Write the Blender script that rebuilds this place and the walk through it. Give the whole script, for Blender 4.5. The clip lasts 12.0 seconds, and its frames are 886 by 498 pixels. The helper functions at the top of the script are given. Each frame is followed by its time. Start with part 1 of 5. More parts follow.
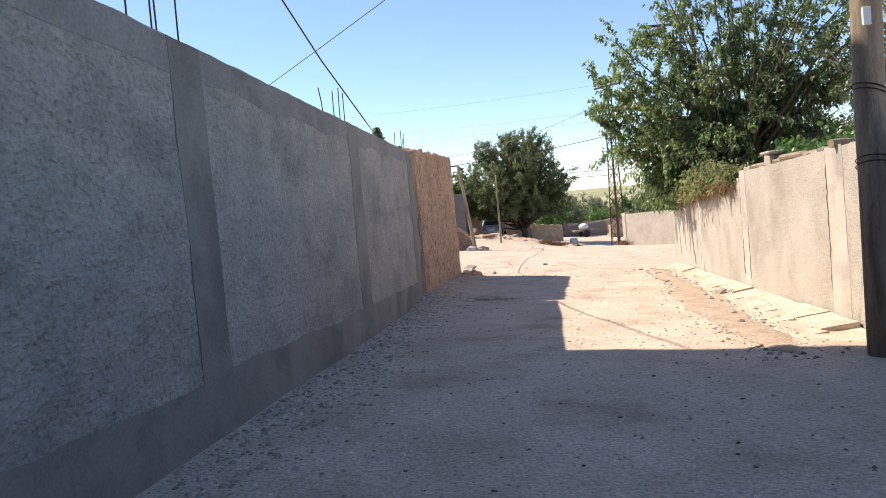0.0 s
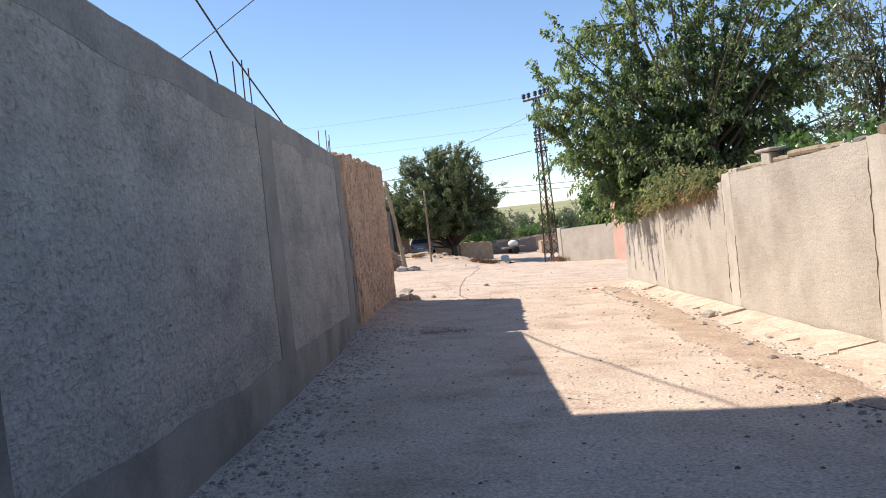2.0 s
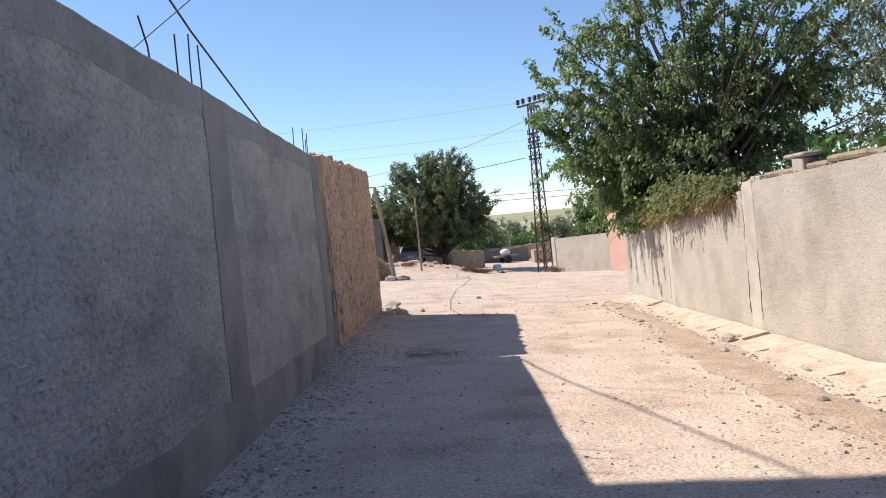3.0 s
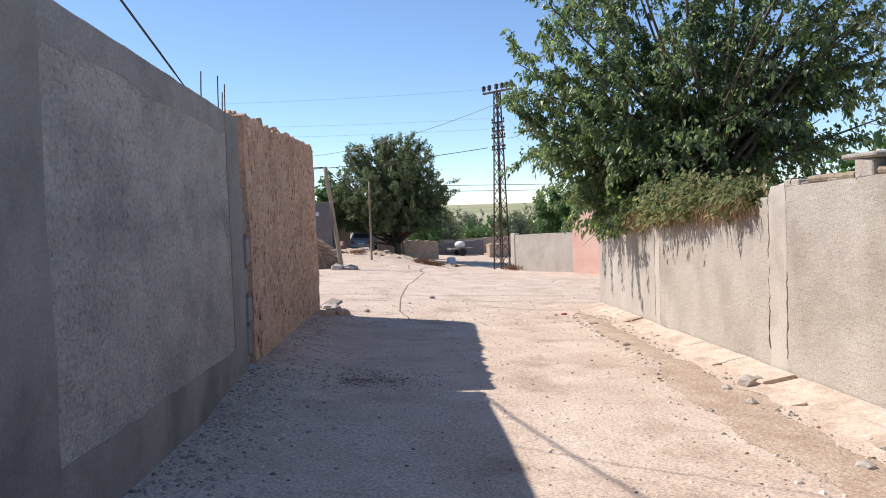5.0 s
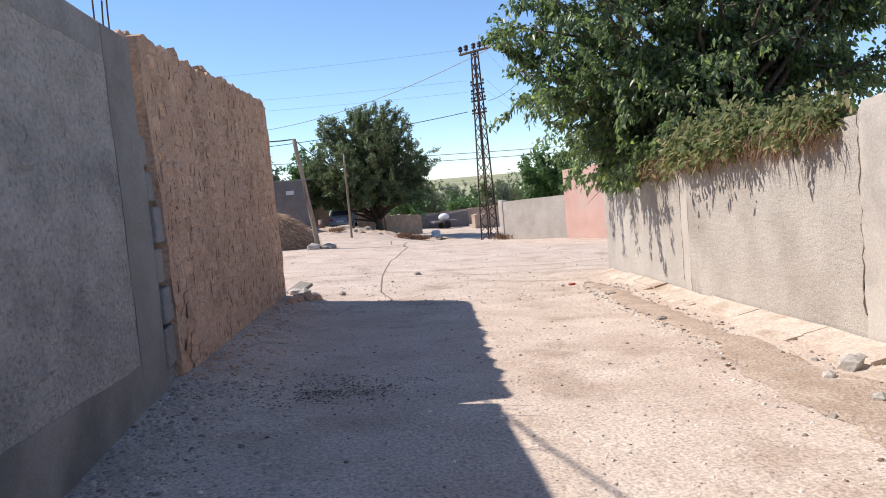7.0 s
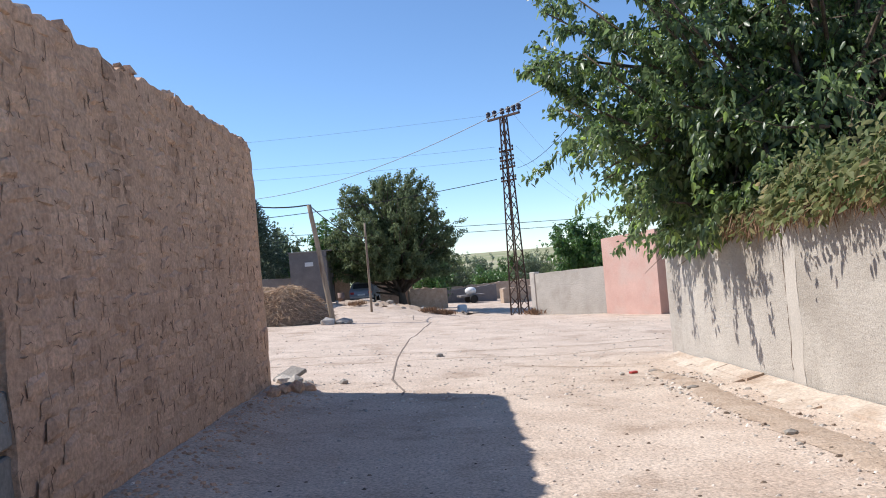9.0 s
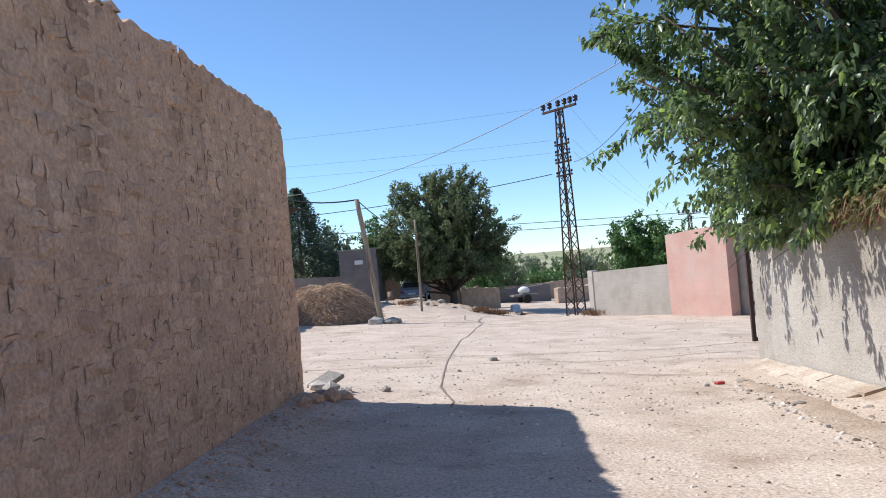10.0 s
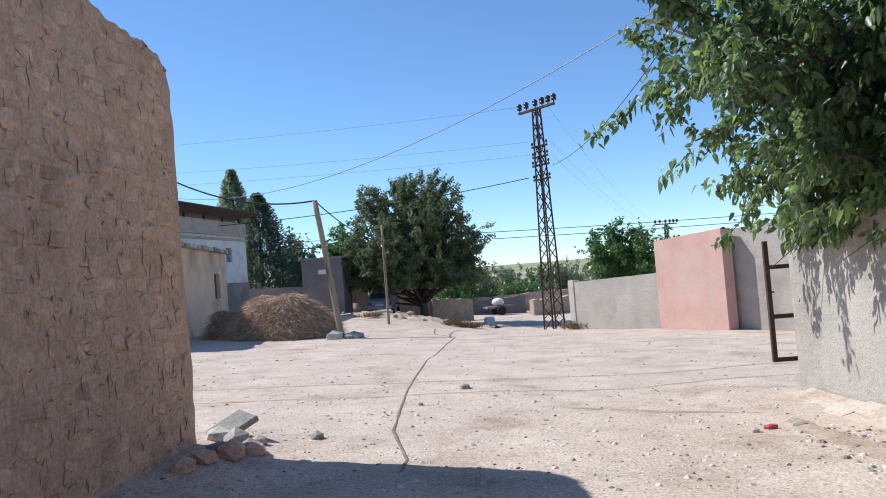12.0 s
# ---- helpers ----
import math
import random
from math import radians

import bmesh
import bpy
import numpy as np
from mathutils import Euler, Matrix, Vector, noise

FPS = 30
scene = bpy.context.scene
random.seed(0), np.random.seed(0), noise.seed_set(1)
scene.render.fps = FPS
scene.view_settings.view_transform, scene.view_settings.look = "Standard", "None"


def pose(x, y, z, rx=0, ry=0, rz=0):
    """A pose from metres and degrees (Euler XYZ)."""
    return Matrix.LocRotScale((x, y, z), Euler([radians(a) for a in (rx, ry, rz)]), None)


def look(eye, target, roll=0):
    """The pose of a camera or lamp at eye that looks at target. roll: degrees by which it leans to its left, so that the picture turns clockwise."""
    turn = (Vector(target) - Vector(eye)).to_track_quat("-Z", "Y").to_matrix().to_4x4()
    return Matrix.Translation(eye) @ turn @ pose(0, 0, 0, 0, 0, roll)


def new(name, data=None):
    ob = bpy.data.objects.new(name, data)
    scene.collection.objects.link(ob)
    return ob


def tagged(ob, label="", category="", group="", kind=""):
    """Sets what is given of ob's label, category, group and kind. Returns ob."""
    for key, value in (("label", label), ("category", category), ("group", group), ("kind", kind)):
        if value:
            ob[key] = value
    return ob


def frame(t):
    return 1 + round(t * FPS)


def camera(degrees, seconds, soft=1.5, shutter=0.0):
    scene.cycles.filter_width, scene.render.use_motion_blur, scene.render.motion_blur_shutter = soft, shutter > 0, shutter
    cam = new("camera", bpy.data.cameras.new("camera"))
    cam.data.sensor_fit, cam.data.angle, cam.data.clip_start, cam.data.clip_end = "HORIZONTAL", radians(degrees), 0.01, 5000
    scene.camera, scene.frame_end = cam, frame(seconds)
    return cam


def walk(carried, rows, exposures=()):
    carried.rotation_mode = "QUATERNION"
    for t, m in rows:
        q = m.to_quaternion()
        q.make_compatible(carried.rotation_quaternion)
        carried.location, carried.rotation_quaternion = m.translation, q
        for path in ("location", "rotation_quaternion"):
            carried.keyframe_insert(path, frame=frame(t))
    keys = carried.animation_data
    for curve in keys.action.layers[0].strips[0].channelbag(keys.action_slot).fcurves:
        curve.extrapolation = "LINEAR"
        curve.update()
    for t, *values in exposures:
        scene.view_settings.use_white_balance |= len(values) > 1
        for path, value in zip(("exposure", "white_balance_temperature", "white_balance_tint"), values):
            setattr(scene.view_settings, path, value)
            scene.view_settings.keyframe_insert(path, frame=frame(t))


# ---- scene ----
cam = camera(60.4, 12.0, soft=1.0)
METRES, EYE, TILT, LEAN, TURN = 17.0, 1.5, 0.0, 0.0, 1.5
ROWS = [
    (0.0, 0.0000, 0.0000, 0.0000, -0.28, -3.07, 5.18),
    (0.1, -0.0007, 0.0083, -0.0007, 0.44, -3.16, 5.08),
    (0.2, -0.0014, 0.0166, -0.0014, 0.39, -3.25, 4.98),
    (0.3, -0.0021, 0.0250, -0.0021, 0.26, -3.33, 4.87),
    (0.4, -0.0028, 0.0332, -0.0027, -0.04, -3.42, 4.77),
    (0.5, -0.0033, 0.0415, -0.0034, -2.11, -3.51, 4.67),
    (0.6, -0.0036, 0.0497, -0.0041, -5.51, -3.59, 4.90),
    (0.7, -0.0037, 0.0579, -0.0049, -6.86, -3.67, 5.14),
    (0.8, -0.0038, 0.0661, -0.0057, -6.77, -3.75, 5.37),
    (0.9, -0.0041, 0.0742, -0.0063, -6.85, -3.83, 5.61),
    (1.0, -0.0047, 0.0823, -0.0066, -5.92, -3.91, 5.84),
    (1.1, -0.0059, 0.0902, -0.0066, -3.41, -3.62, 5.58),
    (1.2, -0.0076, 0.0980, -0.0064, -0.06, -3.33, 5.33),
    (1.3, -0.0094, 0.1058, -0.0060, 2.58, -3.03, 5.07),
    (1.4, -0.0111, 0.1136, -0.0056, 3.20, -2.74, 4.82),
    (1.5, -0.0123, 0.1216, -0.0052, 2.99, -2.45, 4.56),
    (1.6, -0.0131, 0.1297, -0.0048, 1.54, -2.40, 4.90),
    (1.7, -0.0137, 0.1378, -0.0043, -1.28, -2.36, 5.23),
    (1.8, -0.0140, 0.1461, -0.0038, -4.28, -2.31, 5.57),
    (1.9, -0.0141, 0.1543, -0.0034, -5.58, -2.27, 5.90),
    (2.0, -0.0138, 0.1627, -0.0031, -6.11, -2.22, 6.24),
    (2.1, -0.0130, 0.1712, -0.0030, -6.43, -2.03, 6.40),
    (2.2, -0.0118, 0.1799, -0.0030, -6.66, -1.85, 6.56),
    (2.3, -0.0103, 0.1885, -0.0031, -6.62, -1.66, 6.71),
    (2.4, -0.0089, 0.1971, -0.0031, -6.67, -1.48, 6.87),
    (2.5, -0.0077, 0.2054, -0.0029, -6.56, -1.29, 7.03),
    (2.7, -0.0058, 0.2217, -0.0022, -6.65, -1.45, 6.52),
    (4.3, 0.0086, 0.3502, 0.0046, -8.77, -2.68, 2.41),
    (4.5, 0.0105, 0.3662, 0.0051, -9.79, -2.84, 1.90),
    (4.7, 0.0130, 0.3817, 0.0044, -10.10, -2.84, 1.92),
    (5.0, 0.0167, 0.4048, 0.0019, -10.19, -2.84, 1.95),
    (5.5, 0.0184, 0.4455, -0.0007, -10.79, -2.98, 1.95),
    (6.0, 0.0284, 0.4831, -0.0067, -11.50, -3.17, 2.02),
    (6.2, 0.0311, 0.4964, -0.0105, -11.63, -3.04, 1.87),
    (6.3, 0.0323, 0.5029, -0.0125, -11.49, -3.70, 1.79),
    (6.5, 0.0347, 0.5164, -0.0155, -11.03, -5.39, 1.64),
    (6.6, 0.0360, 0.5238, -0.0159, -11.06, -5.24, 1.70),
    (6.7, 0.0373, 0.5315, -0.0158, -11.24, -5.11, 2.20),
    (6.8, 0.0386, 0.5394, -0.0154, -11.31, -5.12, 3.30),
    (6.9, 0.0401, 0.5475, -0.0150, -11.60, -5.07, 4.60),
    (7.0, 0.0419, 0.5557, -0.0149, -11.60, -4.82, 5.12),
    (7.1, 0.0442, 0.5641, -0.0150, -10.90, -3.59, 5.16),
    (7.2, 0.0468, 0.5727, -0.0153, -9.35, -2.46, 5.20),
    (7.3, 0.0496, 0.5814, -0.0156, -8.56, -1.97, 5.24),
    (7.4, 0.0521, 0.5902, -0.0160, -8.63, -1.88, 5.28),
    (7.5, 0.0541, 0.5989, -0.0166, -8.61, -1.30, 5.32),
    (7.6, 0.0557, 0.6076, -0.0173, -8.87, -0.47, 5.29),
    (7.7, 0.0573, 0.6163, -0.0179, -9.56, -0.17, 5.27),
    (9.3, 0.0797, 0.7559, -0.0296, -9.63, 1.36, 4.84),
    (9.4, 0.0810, 0.7646, -0.0303, -9.65, 1.49, 4.82),
    (9.5, 0.0823, 0.7732, -0.0310, -8.91, 1.53, 4.79),
    (9.6, 0.0835, 0.7817, -0.0316, -6.82, 1.42, 4.78),
    (9.7, 0.0844, 0.7900, -0.0322, -5.42, 1.17, 4.77),
    (9.8, 0.0852, 0.7982, -0.0326, -5.53, 1.16, 4.77),
    (9.9, 0.0860, 0.8064, -0.0331, -5.64, 1.39, 4.76),
    (10.0, 0.0869, 0.8148, -0.0335, -5.67, 1.31, 4.75),
    (10.1, 0.0878, 0.8234, -0.0339, -6.02, 1.43, 4.65),
    (10.2, 0.0888, 0.8322, -0.0342, -7.73, 1.25, 4.55),
    (10.3, 0.0897, 0.8410, -0.0345, -9.79, 0.89, 4.44),
    (10.4, 0.0907, 0.8497, -0.0348, -10.14, 1.19, 4.34),
    (10.5, 0.0918, 0.8583, -0.0351, -9.99, 1.21, 4.24),
    (10.6, 0.0929, 0.8667, -0.0354, -8.94, 1.52, 4.31),
    (10.7, 0.0941, 0.8750, -0.0357, -7.30, 1.89, 4.37),
    (10.8, 0.0953, 0.8832, -0.0361, -6.67, 2.17, 4.44),
    (10.9, 0.0965, 0.8914, -0.0364, -6.64, 2.22, 4.50),
    (11.0, 0.0978, 0.8997, -0.0367, -6.61, 2.11, 4.57),
    (11.1, 0.0991, 0.9081, -0.0370, -6.63, 1.82, 4.57),
    (11.2, 0.1004, 0.9166, -0.0372, -6.81, 1.84, 4.57),
    (11.3, 0.1017, 0.9251, -0.0375, -6.91, 1.70, 4.56),
    (11.4, 0.1031, 0.9336, -0.0377, -7.34, 1.70, 4.56),
    (11.5, 0.1048, 0.9419, -0.0381, -7.77, 1.91, 4.56),
    (11.7, 0.1088, 0.9581, -0.0391, -7.99, 1.76, 4.58),
    (11.8, 0.1110, 0.9661, -0.0397, -7.89, 1.82, 4.58),
    (12.0, 0.1155, 0.9820, -0.0408, -7.69, 2.02, 4.60),
]
walk(cam, [(t, pose(0, 0, EYE, TILT, LEAN, TURN) @ pose(METRES * x, METRES * y, METRES * z, 90 + pitch, roll, yaw)) for t, x, y, z, yaw, pitch, roll in ROWS],
     exposures=[(0.0, 0.64, 7300, 11), (2.5, 0.42, 6850, 11), (5.5, 0.31, 6450, 12), (7.5, 0.3, 6300, 11), (9.5, 0.25, 6050, 8), (12.0, 0.17, 5800, 6)])

# ---- light ----
SUN = Vector((0.885, -0.38, -1.06)).normalized()
world = bpy.data.worlds.new("sky")
scene.world = world
world.use_nodes = True
wn = world.node_tree.nodes
sky = wn.new("ShaderNodeTexSky")
sky.sky_type, sky.sun_disc = "NISHITA", False
sky.sun_elevation = math.asin(-SUN.z)
sky.sun_rotation = math.atan2(-SUN.x, -SUN.y)
sky.altitude, sky.air_density, sky.dust_density, sky.ozone_density = 1500, 1.0, 0.0, 4.8
world.node_tree.links.new(sky.outputs[0], wn["Background"].inputs[0])
wn["Background"].inputs[1].default_value = 0.145
sun = new("sun", bpy.data.lights.new("sun", "SUN"))
sun.data.energy, sun.data.angle, sun.data.color = 4.9, radians(0.55), (1.0, 0.93, 0.84)
sun.matrix_world = look((0, 0, 60), Vector((0, 0, 60)) + SUN)


# ---- materials ----
def mat(name, a, b, scale=3.0, rough=0.9, bump=0.3, fine=60.0, dist=0.01, metal=0.0, c=None, c_scale=0.6, rnd=0.0, voro=0.0, stretch=(1, 1, 1), fine_mix=0.35, c_range=(0.5, 0.68), wave=0.0, wave_scale=6.0, pits=0.0):
    """Two tones mixed by wide noise, a third in stains, fine grain and relief."""
    m = bpy.data.materials.new(name)
    m.use_nodes = True
    n, l = m.node_tree.nodes, m.node_tree.links
    p = n["Principled BSDF"]
    p.inputs["Roughness"].default_value, p.inputs["Metallic"].default_value = rough, metal
    p.inputs["Specular IOR Level"].default_value = 0.25
    place = n.new("ShaderNodeNewGeometry")
    mp = n.new("ShaderNodeMapping")
    mp.inputs["Scale"].default_value = stretch
    l.new(place.outputs["Position"], mp.inputs[0])

    def noise_at(s, detail=6.0):
        t = n.new("ShaderNodeTexNoise")
        t.inputs["Scale"].default_value, t.inputs["Detail"].default_value, t.inputs["Roughness"].default_value = s, detail, 0.6
        l.new(mp.outputs[0], t.inputs["Vector"])
        return t

    def mix(f, x, y, kind="MIX"):
        q = n.new("ShaderNodeMix")
        q.data_type, q.blend_type = "RGBA", kind
        for sock, v in ((q.inputs[0], f), (q.inputs[6], x), (q.inputs[7], y)):
            if isinstance(v, (int, float)):
                sock.default_value = v
            elif isinstance(v, tuple):
                sock.default_value = (*v, 1)
            else:
                l.new(v, sock)
        return q.outputs[2]

    def ramp(v, lo, hi):
        r = n.new("ShaderNodeMapRange")
        r.inputs[1].default_value, r.inputs[2].default_value = lo, hi
        l.new(v, r.inputs[0])
        return r.outputs[0]

    wide, grain = noise_at(scale), noise_at(fine, 4)
    col = mix(ramp(wide.outputs[0], 0.32, 0.68), a, b)
    if c:
        col = mix(ramp(noise_at(c_scale).outputs[0], *c_range), col, c)
    g = ramp(grain.outputs[0], 0.25, 0.75)
    shade = mix(g, (1 - fine_mix,) * 3, (1 + fine_mix * 0.6,) * 3)
    col = mix(1.0, col, shade, "MULTIPLY")
    if rnd:
        oi = n.new("ShaderNodeObjectInfo")
        geo = n.new("ShaderNodeNewGeometry")
        add = n.new("ShaderNodeMath")
        add.operation = "ADD"
        l.new(oi.outputs["Random"], add.inputs[0])
        l.new(geo.outputs["Random Per Island"], add.inputs[1])
        fr = n.new("ShaderNodeMath")
        fr.operation = "FRACT"
        l.new(add.outputs[0], fr.inputs[0])
        col = mix(1.0, col, mix(fr.outputs[0], (1 - rnd,) * 3, (1 + rnd,) * 3), "MULTIPLY")
    l.new(col, p.inputs["Base Color"])
    bn = n.new("ShaderNodeBump")
    bn.inputs["Strength"].default_value, bn.inputs["Distance"].default_value = bump, dist
    if voro:
        v = n.new("ShaderNodeTexVoronoi")
        v.inputs["Scale"].default_value = voro
        l.new(mp.outputs[0], v.inputs["Vector"])
        ad = n.new("ShaderNodeMath")
        ad.operation = "SUBTRACT"
        l.new(grain.outputs[0], ad.inputs[0])
        l.new(v.outputs["Distance"], ad.inputs[1])
        l.new(ad.outputs[0], bn.inputs["Height"])
    else:
        l.new(grain.outputs[0], bn.inputs["Height"])
    l.new(bn.outputs[0], p.inputs["Normal"])
    if wave:
        wv = n.new("ShaderNodeTexNoise")
        wv.inputs["Scale"].default_value, wv.inputs["Detail"].default_value, wv.inputs["Distortion"].default_value = wave_scale, 3.0, 0.6
        wm_ = n.new("ShaderNodeMapping")
        wm_.inputs["Scale"].default_value = (1, 0.55, 1.5)
        l.new(place.outputs["Position"], wm_.inputs[0])
        l.new(wm_.outputs[0], wv.inputs["Vector"])
        b2 = n.new("ShaderNodeBump")
        b2.inputs["Strength"].default_value, b2.inputs["Distance"].default_value = 1.0, wave
        l.new(wv.outputs[0], b2.inputs["Height"])
        l.new(b2.outputs[0], bn.inputs["Normal"])
    if pits:
        pv = n.new("ShaderNodeTexNoise")
        pv.inputs["Scale"].default_value, pv.inputs["Detail"].default_value, pv.inputs["Roughness"].default_value = pits, 2.0, 0.5
        l.new(place.outputs["Position"], pv.inputs["Vector"])
        l.new(mix(ramp(pv.outputs[0], 0.3, 0.42), mix(1.0, col, (0.7,) * 3, "MULTIPLY"), col), p.inputs["Base Color"])
    return m


def leaf_mat(name, a, b, back=0.3, dry=None, gloss=0.6, rough=0.32):
    m = bpy.data.materials.new(name)
    m.use_nodes = True
    n, l = m.node_tree.nodes, m.node_tree.links
    p = n["Principled BSDF"]
    p.inputs["Roughness"].default_value = rough
    p.inputs["Specular IOR Level"].default_value = gloss
    geo = n.new("ShaderNodeNewGeometry")
    r = n.new("ShaderNodeValToRGB")
    r.color_ramp.elements[0].color, r.color_ramp.elements[1].color = (*a, 1), (*b, 1)
    if dry:
        e = r.color_ramp.elements.new(0.9)
        e.color = (*b, 1)
        r.color_ramp.elements[2].color = (*dry, 1)
    l.new(geo.outputs["Random Per Island"], r.inputs[0])
    l.new(r.outputs[0], p.inputs["Base Color"])
    tr = n.new("ShaderNodeBsdfTranslucent")
    hs = n.new("ShaderNodeHueSaturation")
    hs.inputs["Value"].default_value = 2.0
    l.new(r.outputs[0], hs.inputs["Color"])
    l.new(hs.outputs[0], tr.inputs[0])
    mx = n.new("ShaderNodeMixShader")
    mx.inputs[0].default_value = back
    l.new(p.outputs[0], mx.inputs[1])
    l.new(tr.outputs[0], mx.inputs[2])
    l.new(mx.outputs[0], n["Material Output"].inputs[0])
    return m


M_EARTH = mat("packed_earth", (0.57, 0.44, 0.345), (0.72, 0.585, 0.475), 1.1, 0.97, 0.5, 38, 0.02, c=(0.38, 0.27, 0.195), c_scale=0.9, fine_mix=0.5, c_range=(0.53, 0.78), wave=0.014, wave_scale=9.0, pits=32.0)
M_STUCCO = mat("rough_cement_render", (0.4, 0.37, 0.33), (0.54, 0.5, 0.45), 1.9, 0.95, 0.9, 20, 0.05, c=(0.31, 0.293, 0.27), c_scale=0.7, fine_mix=0.26, stretch=(1, 1, 1.5), wave=0.05, wave_scale=5.0, pits=24.0)
M_CEMENT = mat("smooth_grey_cement", (0.235, 0.217, 0.195), (0.325, 0.3, 0.27), 1.5, 0.92, 0.35, 45, 0.008, c=(0.18, 0.17, 0.157), c_scale=0.9, fine_mix=0.2)
M_STUCCO_PALE = mat("pale_cement_render", (0.42, 0.375, 0.325), (0.52, 0.47, 0.41), 1.1, 0.95, 0.55, 60, 0.014, c=(0.36, 0.315, 0.265), c_scale=0.7, fine_mix=0.34, wave=0.01, wave_scale=10.0, pits=42.0)
M_CEMENT_PALE = mat("pale_smooth_cement", (0.47, 0.42, 0.365), (0.54, 0.49, 0.43), 1.6, 0.92, 0.3, 40, 0.008, c=(0.36, 0.32, 0.28), c_scale=1.2, fine_mix=0.2)
M_MUD = mat("mud_brick_earth", (0.6, 0.385, 0.26), (0.72, 0.485, 0.34), 2.2, 0.98, 0.8, 30, 0.02, c=(0.43, 0.275, 0.185), c_scale=1.3, rnd=0.09, fine_mix=0.34, wave=0.035, wave_scale=7.0)
# dark tone puts the shade inside the mud wall's crevices into colour
M_CREVICE_SHADE = mat("crevice_shade", (0.24, 0.155, 0.105), (0.36, 0.24, 0.165), 5.0, 0.98, 0.5, 40, 0.01)
M_MORTAR = mat("mud_mortar", (0.53, 0.34, 0.23), (0.66, 0.44, 0.305), 2.5, 0.98, 0.8, 28, 0.02, fine_mix=0.34, wave=0.035, wave_scale=7.0)
M_WOOD = mat("weathered_wood", (0.27, 0.205, 0.15), (0.4, 0.32, 0.235), 6.0, 0.88, 0.6, 45, 0.012, c=(0.17, 0.12, 0.09), c_scale=1.6, stretch=(3, 3, 0.35), fine_mix=0.35)
M_WOOD_DARK = mat("tarred_wood", (0.075, 0.062, 0.055), (0.13, 0.105, 0.085), 5.0, 0.8, 0.6, 45, 0.012, stretch=(3, 3, 0.35))
M_RUST = mat("rusty_steel", (0.06, 0.042, 0.034), (0.12, 0.072, 0.052), 4.0, 0.75, 0.4, 50, 0.004, metal=0.35)
M_REBAR = mat("rusted_rebar", (0.12, 0.08, 0.06), (0.2, 0.12, 0.08), 9.0, 0.8, 0.3, 90, 0.002, metal=0.3)
M_CABLE = mat("black_cable", (0.02, 0.02, 0.022), (0.035, 0.035, 0.036), 5.0, 0.6, 0.1, 40, 0.001)
M_WIRE = mat("grey_wire", (0.16, 0.17, 0.18), (0.22, 0.23, 0.24), 5.0, 0.5, 0.1, 40, 0.001, metal=0.5)
M_INSUL = mat("dark_porcelain", (0.04, 0.03, 0.035), (0.07, 0.05, 0.05), 6.0, 0.25, 0.05, 30, 0.001)
M_PINK = mat("pink_plaster", (0.53, 0.325, 0.265), (0.61, 0.395, 0.33), 1.2, 0.92, 0.35, 30, 0.01, c=(0.56, 0.4, 0.34), c_scale=0.9, fine_mix=0.2)
M_SLAB = mat("worn_concrete_apron", (0.52, 0.42, 0.335), (0.65, 0.545, 0.45), 3.5, 0.95, 0.5, 25, 0.012, c=(0.42, 0.315, 0.235), c_scale=1.3, fine_mix=0.35)
M_FIELD = mat("far_fields", (0.4, 0.36, 0.22), (0.2, 0.24, 0.1), 0.012, 0.97, 0.2, 1.5, 0.05, c=(0.52, 0.44, 0.32), c_scale=0.02, stretch=(0.35, 1, 1), fine_mix=0.25)
M_COPING = mat("grey_cement_coping", (0.27, 0.255, 0.237), (0.37, 0.35, 0.325), 1.8, 0.93, 0.5, 35, 0.015, c=(0.22, 0.208, 0.193), c_scale=1.1, fine_mix=0.25)
M_STONE = mat("field_stone", (0.34, 0.3, 0.26), (0.48, 0.44, 0.39), 5.0, 0.93, 0.5, 30, 0.02, rnd=0.35)
M_PEBBLE = mat("gravel", (0.5, 0.425, 0.36), (0.76, 0.68, 0.6), 9.0, 0.95, 0.3, 60, 0.005, rnd=0.35)
M_CHIP = mat("brown_stone_chips", (0.33, 0.265, 0.215), (0.62, 0.53, 0.45), 9.0, 0.95, 0.3, 60, 0.005, rnd=0.4)
M_LITTER = mat("dark_litter", (0.17, 0.125, 0.095), (0.29, 0.22, 0.165), 9.0, 0.95, 0.3, 60, 0.005, rnd=0.4)
M_SOIL = mat("loose_brown_soil", (0.43, 0.315, 0.23), (0.57, 0.445, 0.345), 3.0, 0.98, 0.9, 28, 0.03, fine_mix=0.4)
M_DAMP = mat("damp_earth", (0.2, 0.155, 0.125), (0.28, 0.22, 0.175), 6.0, 0.9, 0.4, 40, 0.01)
M_HAY = mat("dry_straw", (0.47, 0.32, 0.21), (0.66, 0.48, 0.33), 5.0, 0.95, 0.5, 50, 0.02, rnd=0.4)
M_HAY_CORE = mat("matted_straw", (0.26, 0.18, 0.12), (0.38, 0.27, 0.19), 5.0, 0.98, 0.9, 25, 0.04)
M_BARK = mat("bark", (0.1, 0.075, 0.055), (0.18, 0.14, 0.105), 8.0, 0.95, 0.9, 30, 0.03, stretch=(2, 2, 0.5))
M_WHITE = mat("whitewash", (0.7, 0.7, 0.69), (0.8, 0.8, 0.79), 1.5, 0.9, 0.3, 30, 0.008, c=(0.55, 0.53, 0.5), c_scale=0.8, fine_mix=0.12)
M_PLASTER = mat("mud_plaster", (0.66, 0.475, 0.32), (0.76, 0.565, 0.4), 1.4, 0.95, 0.5, 25, 0.015, c=(0.42, 0.33, 0.24), c_scale=0.6, fine_mix=0.2)
